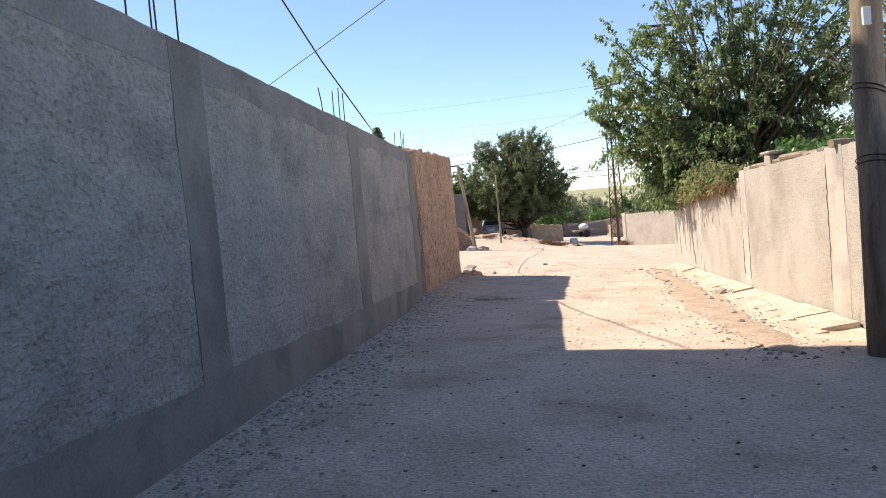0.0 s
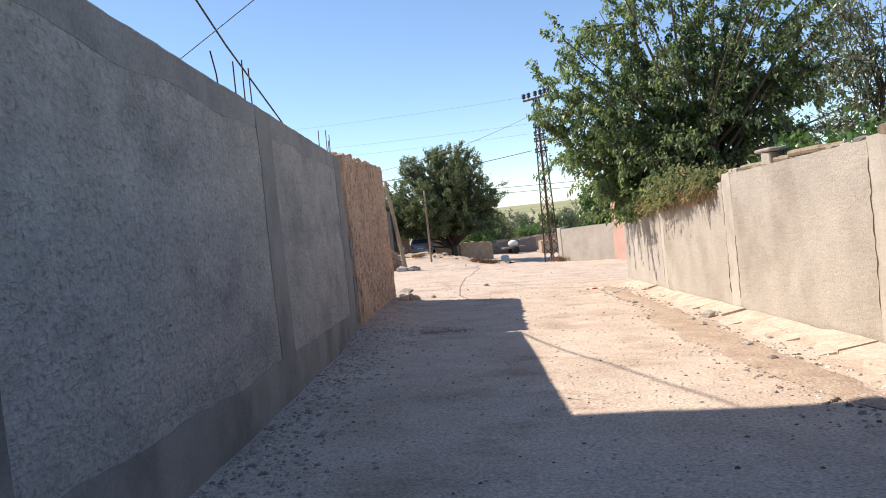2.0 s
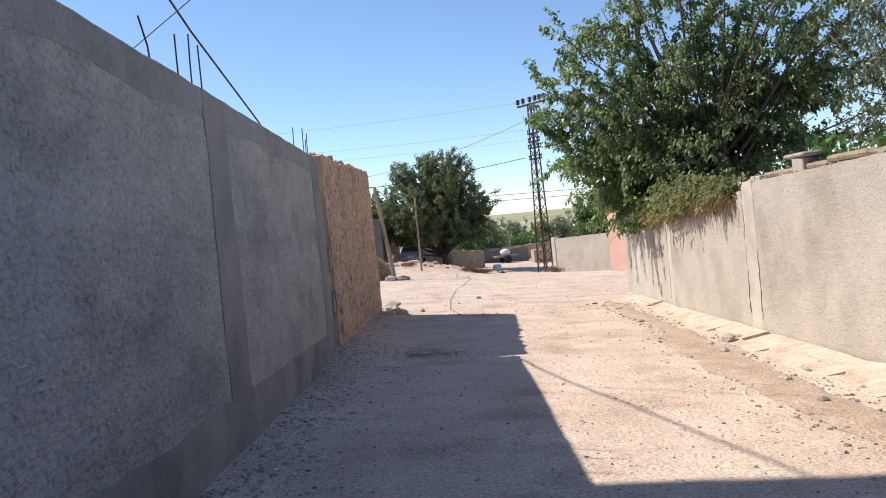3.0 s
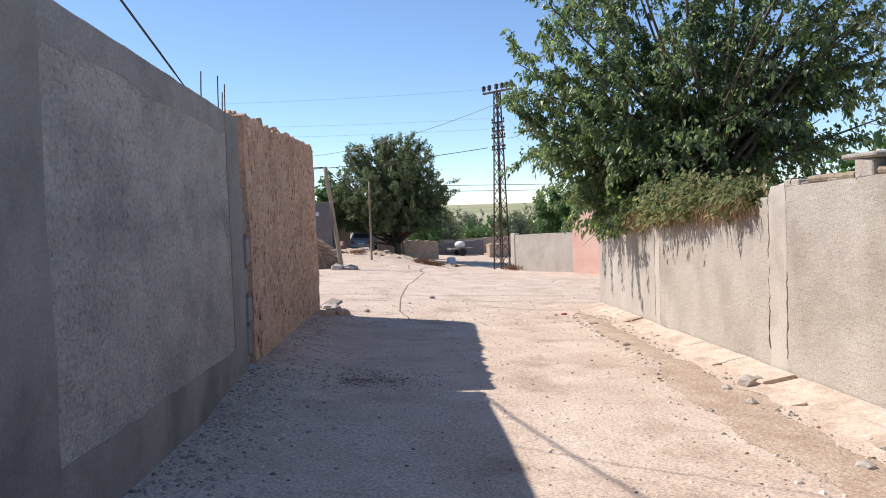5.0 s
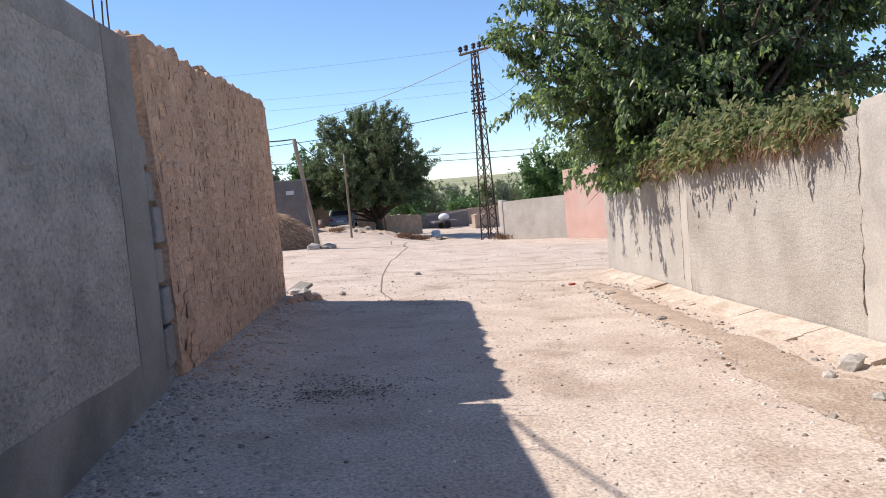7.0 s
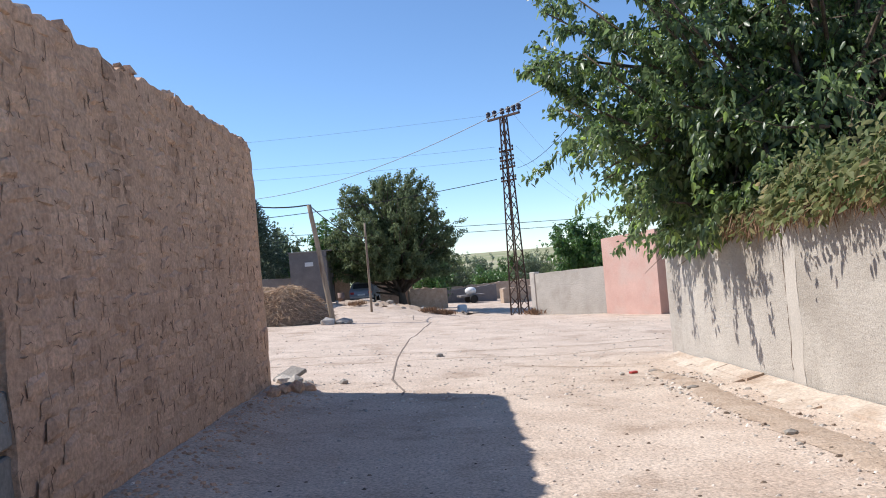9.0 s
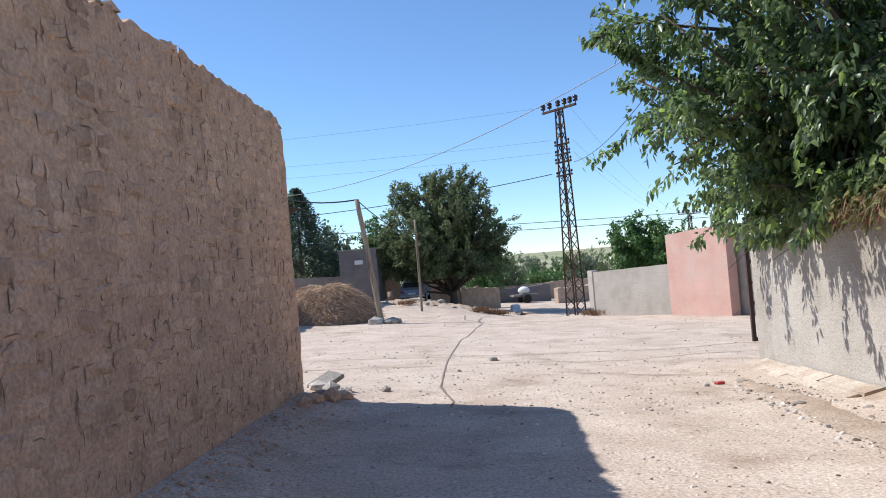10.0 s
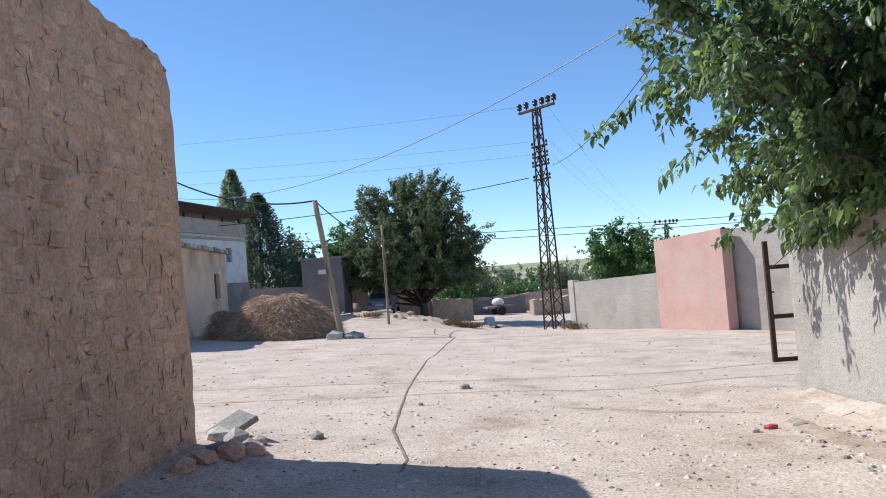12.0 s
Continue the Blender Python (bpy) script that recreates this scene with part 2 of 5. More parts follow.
M_GREYBLOCK = mat("grey_block_wall", (0.2, 0.18, 0.175), (0.26, 0.24, 0.23), 1.5, 0.95, 0.4, 25, 0.01, fine_mix=0.2)
M_SHEET = mat("rusty_sheet_metal", (0.15, 0.1, 0.085), (0.24, 0.17, 0.14), 2.5, 0.7, 0.2, 30, 0.005, metal=0.3)
M_CAR = mat("dusty_car_paint", (0.24, 0.26, 0.29), (0.32, 0.34, 0.37), 2.0, 0.4, 0.05, 30, 0.001, metal=0.3, fine_mix=0.1)
M_GLASS = mat("dark_car_glass", (0.03, 0.035, 0.04), (0.05, 0.055, 0.06), 2.0, 0.12, 0.0, 30, 0.001, fine_mix=0.05)
M_TYRE = mat("tyre_rubber", (0.025, 0.025, 0.026), (0.04, 0.04, 0.04), 5.0, 0.9, 0.2, 40, 0.003)
M_CHROME = mat("dull_chrome", (0.5, 0.5, 0.52), (0.6, 0.6, 0.62), 5.0, 0.3, 0.05, 40, 0.001, metal=0.8)
M_RED = mat("red_plastic", (0.45, 0.05, 0.04), (0.55, 0.08, 0.06), 5.0, 0.4, 0.05, 40, 0.001)
M_PAPER = mat("white_board", (0.75, 0.75, 0.74), (0.82, 0.82, 0.81), 5.0, 0.6, 0.05, 40, 0.001, fine_mix=0.08)
L_MULBERRY = leaf_mat("mulberry_leaf", (0.05, 0.084, 0.037), (0.165, 0.22, 0.085), 0.48, (0.24, 0.34, 0.06), 0.8, 0.4)
L_FAR = leaf_mat("dark_leaf", (0.08, 0.105, 0.05), (0.18, 0.215, 0.1), 0.32, None, 0.25, 0.6)
L_LIGHT = leaf_mat("bright_leaf", (0.05, 0.1, 0.025), (0.11, 0.2, 0.05), 0.3)
L_GREY = leaf_mat("grey_green_leaf", (0.1, 0.13, 0.07), (0.16, 0.2, 0.11), 0.25)
L_PALE = leaf_mat("pale_grey_leaf", (0.17, 0.2, 0.12), (0.27, 0.31, 0.19), 0.35)
L_NEEDLE = leaf_mat("conifer_needle", (0.06, 0.085, 0.055), (0.15, 0.18, 0.11), 0.25)
L_VINE = leaf_mat("vine_leaf", (0.075, 0.115, 0.04), (0.24, 0.235, 0.105), 0.34, (0.42, 0.3, 0.17), 0.2, 0.6)
L_DRY = leaf_mat("dry_vine", (0.17, 0.1, 0.065), (0.28, 0.18, 0.11), 0.15, None, 0.1, 0.8)


# ---- mesh helpers ----
def sm(a, b, v):
    v = min(1, max(0, (v - a) / (b - a)))
    return v * v * (3 - 2 * v)


def gz(x, y):
    """Height of the street, which falls ahead and to one side."""
    yc, xc = min(max(y, -15), 56), min(max(x, -14), 16)
    z = 0.0585 - 0.0484 * xc - 0.04182 * yc + 0.00037 * yc * yc
    if y > 38:
        z -= 0.0026 * (min(y, 57) - 38) ** 2 * sm(1, 9, x)
    return z


def mesh(name, verts, faces, material, smooth=False):
    me = bpy.data.meshes.new(name)
    me.from_pydata([tuple(v) for v in verts], [], [tuple(f) for f in faces])
    me.materials.append(material)
    if smooth:
        me.polygons.foreach_set("use_smooth", [True] * len(me.polygons))
    me.update()
    return me


def thing(name, at=(0, 0, 0), label="", category="", group="", kind="", rz=0.0):
    ob = new(name)
    ob.empty_display_size = 0.2
    ob.matrix_world = pose(*at, 0, 0, rz)
    return tagged(ob, label, category, group, kind)


def child(name, me, parent, label="", m=None):
    ob = new(name, me)
    ob.parent = parent
    if m is not None:
        ob.matrix_basis = m
    return tagged(ob, label)


def part(name, bm, material, parent, label="", smooth=False, m=None):
    me = bpy.data.meshes.new(name)
    bmesh.ops.recalc_face_normals(bm, faces=bm.faces)
    bm.to_mesh(me)
    bm.free()
    me.materials.append(material)
    if smooth:
        me.polygons.foreach_set("use_smooth", [True] * len(me.polygons))
    if parent is None:
        return tagged(new(name, me), label)
    return child(name, me, parent, label, m)


def box_bm(x0, y0, z0, x1, y1, z1, bev=0.0, bm=None):
    bm2 = bmesh.new()
    bmesh.ops.create_cube(bm2, size=1)
    for v in bm2.verts:
        v.co = ((x0 + x1) / 2 + v.co.x * (x1 - x0), (y0 + y1) / 2 + v.co.y * (y1 - y0), (z0 + z1) / 2 + v.co.z * (z1 - z0))
    if bev:
        bmesh.ops.bevel(bm2, geom=bm2.edges[:], offset=bev, segments=1, affect="EDGES")
    if bm is None:
        return bm2
    tmp = bpy.data.meshes.new("tmp")
    bm2.to_mesh(tmp)
    bm2.free()
    bm.from_mesh(tmp)
    bpy.data.meshes.remove(tmp)
    return bm


def tube_data(pts, radii, sides=6):
    """A tapered tube along points: vertices and faces."""
    pts = [Vector(p) for p in pts]
    verts, faces = [], []
    for i, p in enumerate(pts):
        d = (pts[min(i + 1, len(pts) - 1)] - pts[max(i - 1, 0)]).normalized()
        u = d.cross(Vector((0.31, 0.95, 0.05)) if abs(d.y) < 0.9 else Vector((1, 0, 0))).normalized()
        w = d.cross(u)
        r = radii[i] if isinstance(radii, (list, tuple)) else radii
        for k in range(sides):
            a = 2 * math.pi * k / sides
            verts.append(p + (u * math.cos(a) + w * math.sin(a)) * r)
    for i in range(len(pts) - 1):
        for k in range(sides):
            a, b = i * sides + k, i * sides + (k + 1) % sides
            faces.append((a, b, b + sides, a + sides))
    faces.append(tuple(range(sides))[::-1])
    faces.append(tuple(range((len(pts) - 1) * sides, len(pts) * sides)))
    return verts, faces


def merge(chunks):
    verts, faces = [], []
    for v, f in chunks:
        o = len(verts)
        verts.extend(v)
        faces.extend(tuple(i + o for i in q) for q in f)
    return verts, faces


def sag(a, b, drop, n=14):
    a, b = Vector(a), Vector(b)
    return [a.lerp(b, i / n) - Vector((0, 0, drop * 4 * (i / n) * (1 - i / n))) for i in range(n + 1)]


def rock_data(c, r, rng, flat=0.6):
    bm = bmesh.new()
    bmesh.ops.create_icosphere(bm, subdivisions=1, radius=1)
    s = [r * rng.uniform(0.7, 1.3), r * rng.uniform(0.7, 1.2), r * flat * rng.uniform(0.7, 1.2)]
    a = rng.uniform(0, 6.3)
    v = []
    for q in bm.verts:
        k = rng.uniform(0.75, 1.15)
        x, y, z = q.co.x * s[0] * k, q.co.y * s[1] * k, q.co.z * s[2] * k
        v.append((c[0] + x * math.cos(a) - y * math.sin(a), c[1] + x * math.sin(a) + y * math.cos(a), c[2] + z))
    bm.verts.ensure_lookup_table()
    f = [tuple(w.index for w in q.verts) for q in bm.faces]
    bm.free()
    return v, f


def leaves_mesh(name, centres, dirs, size, material, rng, droop=0.35, width=0.62, fine=False):
    """One folded leaf of six faces' worth of outline at each centre, pointing along dirs."""
    n = len(centres)
    d = dirs / (np.linalg.norm(dirs, axis=1, keepdims=True) + 1e-9)
    r = rng.normal(size=(n, 3))
    s = np.cross(d, r)
    s /= np.linalg.norm(s, axis=1, keepdims=True) + 1e-9
    up = np.cross(s, d)
    L = size * rng.uniform(0.6, 1.25, (n, 1))
    W = L * width * 0.5
    fall = np.array([0, 0, -1.0]) * L * droop

    def at(u, v):
        return centres + d * L * u + fall * u * u + s * W * v + up * W * 0.35 * abs(v)
    rim = [at(0, 0), at(0.28, 0.95), at(0.66, 0.78), at(1, 0), at(0.66, -0.78), at(0.28, -0.95), at(0.3, 0), at(0.68, 0)] if fine else [at(0, 0), at(0.42, 1), at(1, 0), at(0.42, -1), at(0.45, 0)]
    tri = np.array([[0, 6, 1], [1, 6, 2], [6, 7, 2], [2, 7, 3], [0, 5, 6], [5, 4, 6], [6, 4, 7], [4, 3, 7]] if fine else [[0, 4, 1], [1, 4, 2], [0, 3, 4], [3, 2, 4]])
    verts = np.stack(rim, 1).reshape(-1, 3)
    k = np.arange(n)[:, None] * len(rim)
    faces = (k[:, :, None] + tri[None]).reshape(-1, 3)
    me = bpy.data.meshes.new(name)
    me.vertices.add(len(verts))
    me.vertices.foreach_set("co", verts.astype(np.float32).ravel())
    me.loops.add(faces.size)
    me.loops.foreach_set("vertex_index", faces.astype(np.int32).ravel())
    me.polygons.add(len(faces))
    me.polygons.foreach_set("loop_start", np.arange(len(faces), dtype=np.int32) * 3)
    me.materials.append(material)
    me.update(calc_edges=True)
    return me


def tree(name, base, crown, radii, leaf, count, size, label, category="tree", seed=1, trunk_r=0.2, limbs=40, shoots=3, shoot_len=1.1, droop=0.35, lumps=0.28, spread=0.16, extra=(), floor=-99.0, fine=False, thin=None):
    """Tapered trunk, limbs out to an uneven crown, shoots along the limbs, leaves along the shoots."""
    rng = np.random.default_rng(seed)
    top = thing(name, base, label, category)
    o = np.array(base)
    c, rad = np.array(crown) - o, np.array(radii)
    fork = np.array([c[0] * 0.25, c[1] * 0.25, max(0.6, (c[2] - rad[2]) * 0.9)])
    tv = tube_data([(0, 0, -0.1), tuple(fork * 0.5 + rng.normal(0, 0.05, 3)), tuple(fork), tuple(fork * 0.3 + c * 0.7)], [trunk_r * 1.25, trunk_r, trunk_r * 0.8, trunk_r * 0.25], 9)
    child("trunk", mesh("trunk", *tv, M_BARK, True), top)
    chunks, shoots_a, shoots_b = [], [], []
    for i in range(limbs):
        d = rng.normal(size=3)
        d /= np.linalg.norm(d)
        d[2] = d[2] if d[2] > -0.75 else -d[2]
        lump = 1 + lumps * (noise.noise(Vector(d * 2.1) + Vector((seed, 0, 0)))) * 2 + rng.uniform(-0.12, 0.12)
        end = c + d * rad * lump
        if i < len(extra):
            end = np.array(extra[i]) - o
        start = fork + (c - fork) * rng.uniform(0.0, 0.75)
        mid = (start + end) / 2 + rng.normal(0, 0.12, 3) * rad.mean() * 0.5
        pts = [start, start * 0.5 + mid * 0.5 + rng.normal(0, 0.05, 3), mid, mid * 0.45 + end * 0.55, end]
        chunks.append(tube_data([tuple(p) for p in pts], [trunk_r * 0.32, trunk_r * 0.24, trunk_r * 0.16, trunk_r * 0.1, 0.012], 5))
        for k in range(shoots * 4):
            u = 0.22 + 0.78 * (k + rng.uniform()) / (shoots * 4)
            j = min(3, int(u * 4))
            p = np.array(pts[j]) + (np.array(pts[j + 1]) - np.array(pts[j])) * (u * 4 - j)
            q = rng.normal(size=3) * 0.75 + (end - start) / np.linalg.norm(end - start) * 0.8
            q /= np.linalg.norm(q)
            ln = shoot_len * rng.uniform(0.5, 1.2)
            shoots_a.append(p)
            shoots_b.append(p + q * ln - np.array([0, 0, 0.12 * ln]))
    a, b = np.array(shoots_a), np.array(shoots_b)
    for p, q in zip(a[::2], b[::2]):
        chunks.append(tube_data([tuple(p), tuple(q)], [0.012, 0.005], 3))
    tagged(child("branchwork", mesh("branchwork", *merge(chunks), M_BARK, True), top), kind="stuff")
    pick = rng.integers(0, len(a), count)
    u = rng.uniform(0.05, 1.05, (count, 1))
    ax = b[pick] - a[pick]
    cen = a[pick] + ax * u + rng.normal(0, spread * shoot_len * 0.5, (count, 3))
    dr = ax / np.linalg.norm(ax, axis=1, keepdims=True) * 0.5 + rng.normal(0, 0.7, (count, 3)) + np.array([0, 0, -0.25])
    keep = cen[:, 2] + o[2] > floor
    if thin is not None:
        keep &= (cen[:, 1] + o[1] > thin) | ((cen[:, 0] + o[0] > 9.8) & (rng.uniform(0, 1, count) < 0.6)) | (rng.uniform(0, 1, count) < 0.24)
    cen, dr = cen[keep], dr[keep]
    ob = child("crown", leaves_mesh("crown", cen, dr, size, leaf, rng, droop, fine=fine), top)
    return top


# ---- ground: one sheet out to the horizon ----
def axis(lo, hi, near_lo, near_hi, step):
    v = list(np.arange(near_lo, near_hi + 1e-6, step))
    s, a, b = step, near_lo, near_hi
    while a > lo or b < hi:
        s *= 1.28
        a, b = a - s, b + s
        v = [max(a, lo)] * (v[0] > lo) + v + [min(b, hi)] * (v[-1] < hi)
    return v


def far_rise(x, y):
    d = math.hypot(x, y)
    return 7.5 * sm(170, 900, d) * (1 + 0.5 * noise.noise(Vector((x / 400, y / 400, 3)))) + 14 * sm(900, 2400, d)


def bump_at(x, y):
    n1 = noise.noise(Vector((x * 0.5, y * 0.5, 0))) * 0.035
    n2 = noise.noise(Vector((x * 2.3, y * 2.3, 5))) * 0.012
    n3 = noise.noise(Vector((x * 7.0, y * 7.0, 9))) * 0.006
    return n1 + n2 + n3


def left_x(y):
    return -0.95 + 0.09 * (y - 16.6)


def right_x(y):
    return 5.25 + 0.1346 * (y - 11)


def ground_z(x, y):
    z = gz(x, y) + far_rise(x, y)
    if abs(x) < 60 and -20 < y < 110:
        z += bump_at(x, y)
        z += 0.16 * sm(1.1, 0.0, x - left_x(y)) * sm(14, 18, y) * sm(26.5, 24, y)
        z += 0.35 * math.exp(-((x - 4.0) / 6.0) ** 2 - ((y - 60.5) / 3.2) ** 2) * (1 + noise.noise(Vector((x, y * 2, 2))))
    return z


xs, ys = axis(-3000, 3000, -4, 12, 0.2), axis(-400, 3600, 0, 46, 0.2)
gv = [(x, y, ground_z(x, y)) for y in ys for x in xs]
W = len(xs)
gf = [(j * W + i, j * W + i + 1, (j + 1) * W + i + 1, (j + 1) * W + i) for j in range(len(ys) - 1) for i in range(W - 1)]
gme = mesh("ground", gv, gf, M_EARTH, True)
gme.materials.append(M_FIELD)
gme.polygons.foreach_set("material_index", [1 if p.center.y > 125 or abs(p.center.x) > 90 else 0 for p in gme.polygons])
tagged(new("ground", gme), "pale dusty packed earth street with gravel", "ground", kind="structure")


def ribbon(name, pts, width, material, label, lift=0.006, seed=1, category="ground"):
    """A strip with uneven edges that lies on the ground."""
    rng = random.Random(seed)
    fine = []
    for (x0, y0, w0), (x1, y1, w1) in zip(pts, pts[1:]):
        n = max(2, int(math.hypot(x1 - x0, y1 - y0) / 0.18))
        fine += [(x0 + (x1 - x0) * i / n, y0 + (y1 - y0) * i / n, w0 + (w1 - w0) * i / n) for i in range(n)]
    fine.append(pts[-1])
    v, f = [], []
    for i, (x, y, w) in enumerate(fine):
        a, b = fine[max(i - 1, 0)], fine[min(i + 1, len(fine) - 1)]
        d = Vector((b[0] - a[0], b[1] - a[1], 0)).normalized()
        s = Vector((d.y, -d.x, 0))
        wob = noise.noise(Vector((x * 1.9, y * 1.9, seed))) * 0.35 * width
        for k in range(5):
            edge = 0.22 * noise.noise(Vector((x * 1.1 + k, y * 1.1, seed + 2))) + 0.12 * noise.noise(Vector((x * 5 + k, y * 5, seed)))
            q = (k / 2 - 1) * width * w * (0.5 + edge * (abs(k - 2) == 2)) + wob * 0.5
            px, py = x + s.x * q, y + s.y * q
            v.append((px, py, ground_z(px, py) + lift * (0.2 + (k not in (0, 4)))))
    for i in range(len(fine) - 1):
        for k in range(4):
            f.append((i * 5 + k, i * 5 + k + 1, i * 5 + k + 6, i * 5 + k + 5))
    return tagged(new(name, mesh(name, v, f, material, True)), label, category, kind="structure")


ribbon("water_rill", [(1.74, 23.1, 0.8), (1.82, 23.6, 1.0), (1.76, 25.2, 1.1), (2.0, 27.6, 1), (2.14, 28.9, 1), (2.5, 31.5, 1.1), (2.9, 34, 1), (3.9, 39, 1.4), (4.5, 42, 1.5), (4.1, 45, 1.7), (4.6, 50, 2.0)], 0.036, M_DAMP, "thin dark damp water trickle winding across dry earth", 0.007, 3)
ribbon("loose_soil_strip", [(3.6, 8.3, 0.12), (3.65, 9.0, 0.6), (3.75, 10, 1), (4.1, 12.5, 1.2), (4.5, 15, 1.3), (4.95, 17.3, 0.9), (5.35, 20, 0.9), (5.75, 22.5, 0.7), (6.0, 24.6, 0.3)], 0.62, M_SOIL, "strip of loose brown soil along the concrete apron", 0.02, 5)
for k, pts in enumerate(([(-2.5, 28.6, 0.6), (1.5, 28.2, 1), (5.5, 27.8, 1), (8.6, 28.6, 0.5)], [(-2.8, 30.4, 0.5), (1.5, 29.9, 1), (6.0, 29.4, 1.1), (10.2, 30.6, 0.6)], [(3.9, 26.2, 0.4), (5.0, 25.6, 1.2), (6.1, 25.2, 0.5)])):
    ribbon("tyre_track", pts, 0.13, M_SOIL, "faint brown tyre track pressed into dry earth", 0.004, 11 + k)
ribbon("earth_bank", [(-3.0, 60.3, 0.5), (0, 60.8, 1), (4, 60.6, 1.1), (8, 60.2, 0.7), (10.5, 60.0, 0.2)], 4.2, M_SOIL, "low bank of bare brown earth beyond the square", 0.02, 7)


# ---- walls of the lane ----
def skewed_wall(name, line, y0, y1, top, thick, material, parent, side=1, step=0.25, rough=0.012, label="", base=-0.35, lift=0.0, low=None, high=None, n_z=10, ragged=0.0, taper=0.0):
    """A wall with thickness along line(y), side +1 facing +x, with an uneven face and top."""
    n = max(2, int((y1 - y0) / step))
    v, f = [], []
    ring = 2 * (n_z + 1)
    for i in range(n + 1):
        y = y0 + (y1 - y0) * i / n
        x = line(y) + side * lift
        zt = high(y) if high else top(y)
        zb = low(y) if low else gz(x, y) + base
        for k in range(n_z + 1):
            z = zb + (zt - zb) * k / n_z
            w = noise.noise(Vector((y * 0.9, z * 0.9, 1.5))) * rough + noise.noise(Vector((y * 4, z * 4, 4))) * rough * 0.4
            yr = y + ragged * (noise.noise(Vector((z * 2.5, y0, 6))) + 0.5 * noise.noise(Vector((z * 9, y0, 2)))) * (i in (0, n)) + taper * (1 - k / n_z) * max(0, 1 - (y - y0) / 1.2)
            v.append((x + side * w, yr, z + (noise.noise(Vector((y * 3, 0, 8))) * 0.012 if k == n_z and not high else 0)))
        for k in range(n_z + 1):
            z = zt - (zt - zb) * k / n_z
            v.append((x - side * thick, y + taper * (k / n_z) * max(0, 1 - (y - y0) / 1.2), z))
    for i in range(n):
        for k in range(ring):
            a, b = i * ring + k, i * ring + (k + 1) % ring
            f.append((a, b, b + ring, a + ring) if side < 0 else (a, a + ring, b + ring, b))
    f.append(tuple(range(ring)))
    f.append(tuple(range(n * ring, (n + 1) * ring))[::-1])
    me = mesh(name, v, f, material)
    return child(name, me, parent, label) if parent else tagged(new(name, me), label)


def left_top(y):
    return 2.76 + 0.0004 * (y - 16.6) + 0.014 * max(0, 16 - y)


def right_top(y):
    return 1.86 - 0.028 * (y - 10) if y < 16.3 else 1.58 - 0.042 * (y - 16.3)


wl = tagged(skewed_wall("wall_left", left_x, -9, 16.62, left_top, 0.28, M_STUCCO, None, 1, 0.12, 0.012, n_z=30), "tall grey rough-rendered cement block wall in shade", "wall", kind="structure")
skewed_wall("coping_band", left_x, -9, 16.622, left_top, 0.02, M_COPING, wl, 1, 0.1, 0.012, "smooth darker cement band along the top", lift=0.003, low=lambda y: left_top(y) - 0.26 - 0.05 * noise.noise(Vector((y, 3, 3))) - 0.015 * noise.noise(Vector((y * 4, 3, 3))), high=lambda y: left_top(y) - 0.012, n_z=3)
skewed_wall("plinth_band", left_x, -9, 16.624, left_top, 0.02, M_CEMENT, wl, 1, 0.1, 0.012, "smooth damp-stained cement plinth", lift=0.005, low=lambda y: gz(left_x(y), y) - 0.2, high=lambda y: gz(left_x(y), y) + 0.46 + 0.05 * noise.noise(Vector((y * 0.7, 1, 3))) + 0.02 * noise.noise(Vector((y * 3.5, 1, 3))), n_z=4)
for a, b in ((0.1, 0.6), (5.42, 5.95), (10.72, 11.36), (15.95, 16.626)):
    skewed_wall("pilaster_band", left_x, a, b, left_top, 0.02, M_CEMENT, wl, 1, 0.06, 0.012, "smooth darker cement pilaster strip", lift=0.006, low=lambda y: gz(left_x(y), y) - 0.2, high=lambda y: left_top(y) - 0.004, n_z=30, ragged=0.03)

wr = tagged(skewed_wall("wall_right", right_x, -9, 26.58, right_top, 0.26, M_STUCCO_PALE, None, -1, 0.12, 0.012, n_z=24), "sunlit pale rough-rendered garden wall", "wall", kind="structure")
for a, b in ((10.35, 11.0), (15.85, 16.32), (21.2, 21.5)):
    skewed_wall("pilaster_band", right_x, a, b, right_top, 0.02, M_CEMENT_PALE, wr, -1, 0.06, 0.012, "smooth pale cement pilaster strip with a crack", lift=0.005, low=lambda y: gz(right_x(y), y) - 0.2, high=lambda y: right_top(y) + (0.03 if y < 17 else -0.01), n_z=24, ragged=0.05)


def crack(parent, y0, lift, x_of, top, side, seed):
    rng = random.Random(seed)
    pts, y, z = [], y0, top
    while z > gz(x_of(y0), y0) + 0.25:
        pts.append((x_of(y) + side * lift, y, z))
        z -= rng.uniform(0.05, 0.12)
        y = y0 + rng.uniform(-0.025, 0.025)
    v, f = tube_data(pts, [rng.uniform(0.003, 0.011) for _ in pts], 4)
    child("crack", mesh("crack", v, f, M_LITTER), parent, "dark jagged crack in the render")


crack(wr, 16.34, 0.002, right_x, 1.6, -1, 2)
crack(wr, 11.02, 0.002, right_x, 1.8, -1, 4)
crack(wr, 21.52, 0.002, right_x, 1.0, -1, 6)
crack(wr, 15.84, 0.002, right_x, 0.6, -1, 9)

# concrete apron: slabs of their own, cracked and uneven
apron = thing("pavement", (0, 0, 0), "cracked worn concrete apron along the garden wall", "pavement", kind="structure")


def apron_x(y):
    return 3.95 + 0.165 * (y - 11) + 0.1 * noise.noise(Vector((y * 0.6, 0, 0)))


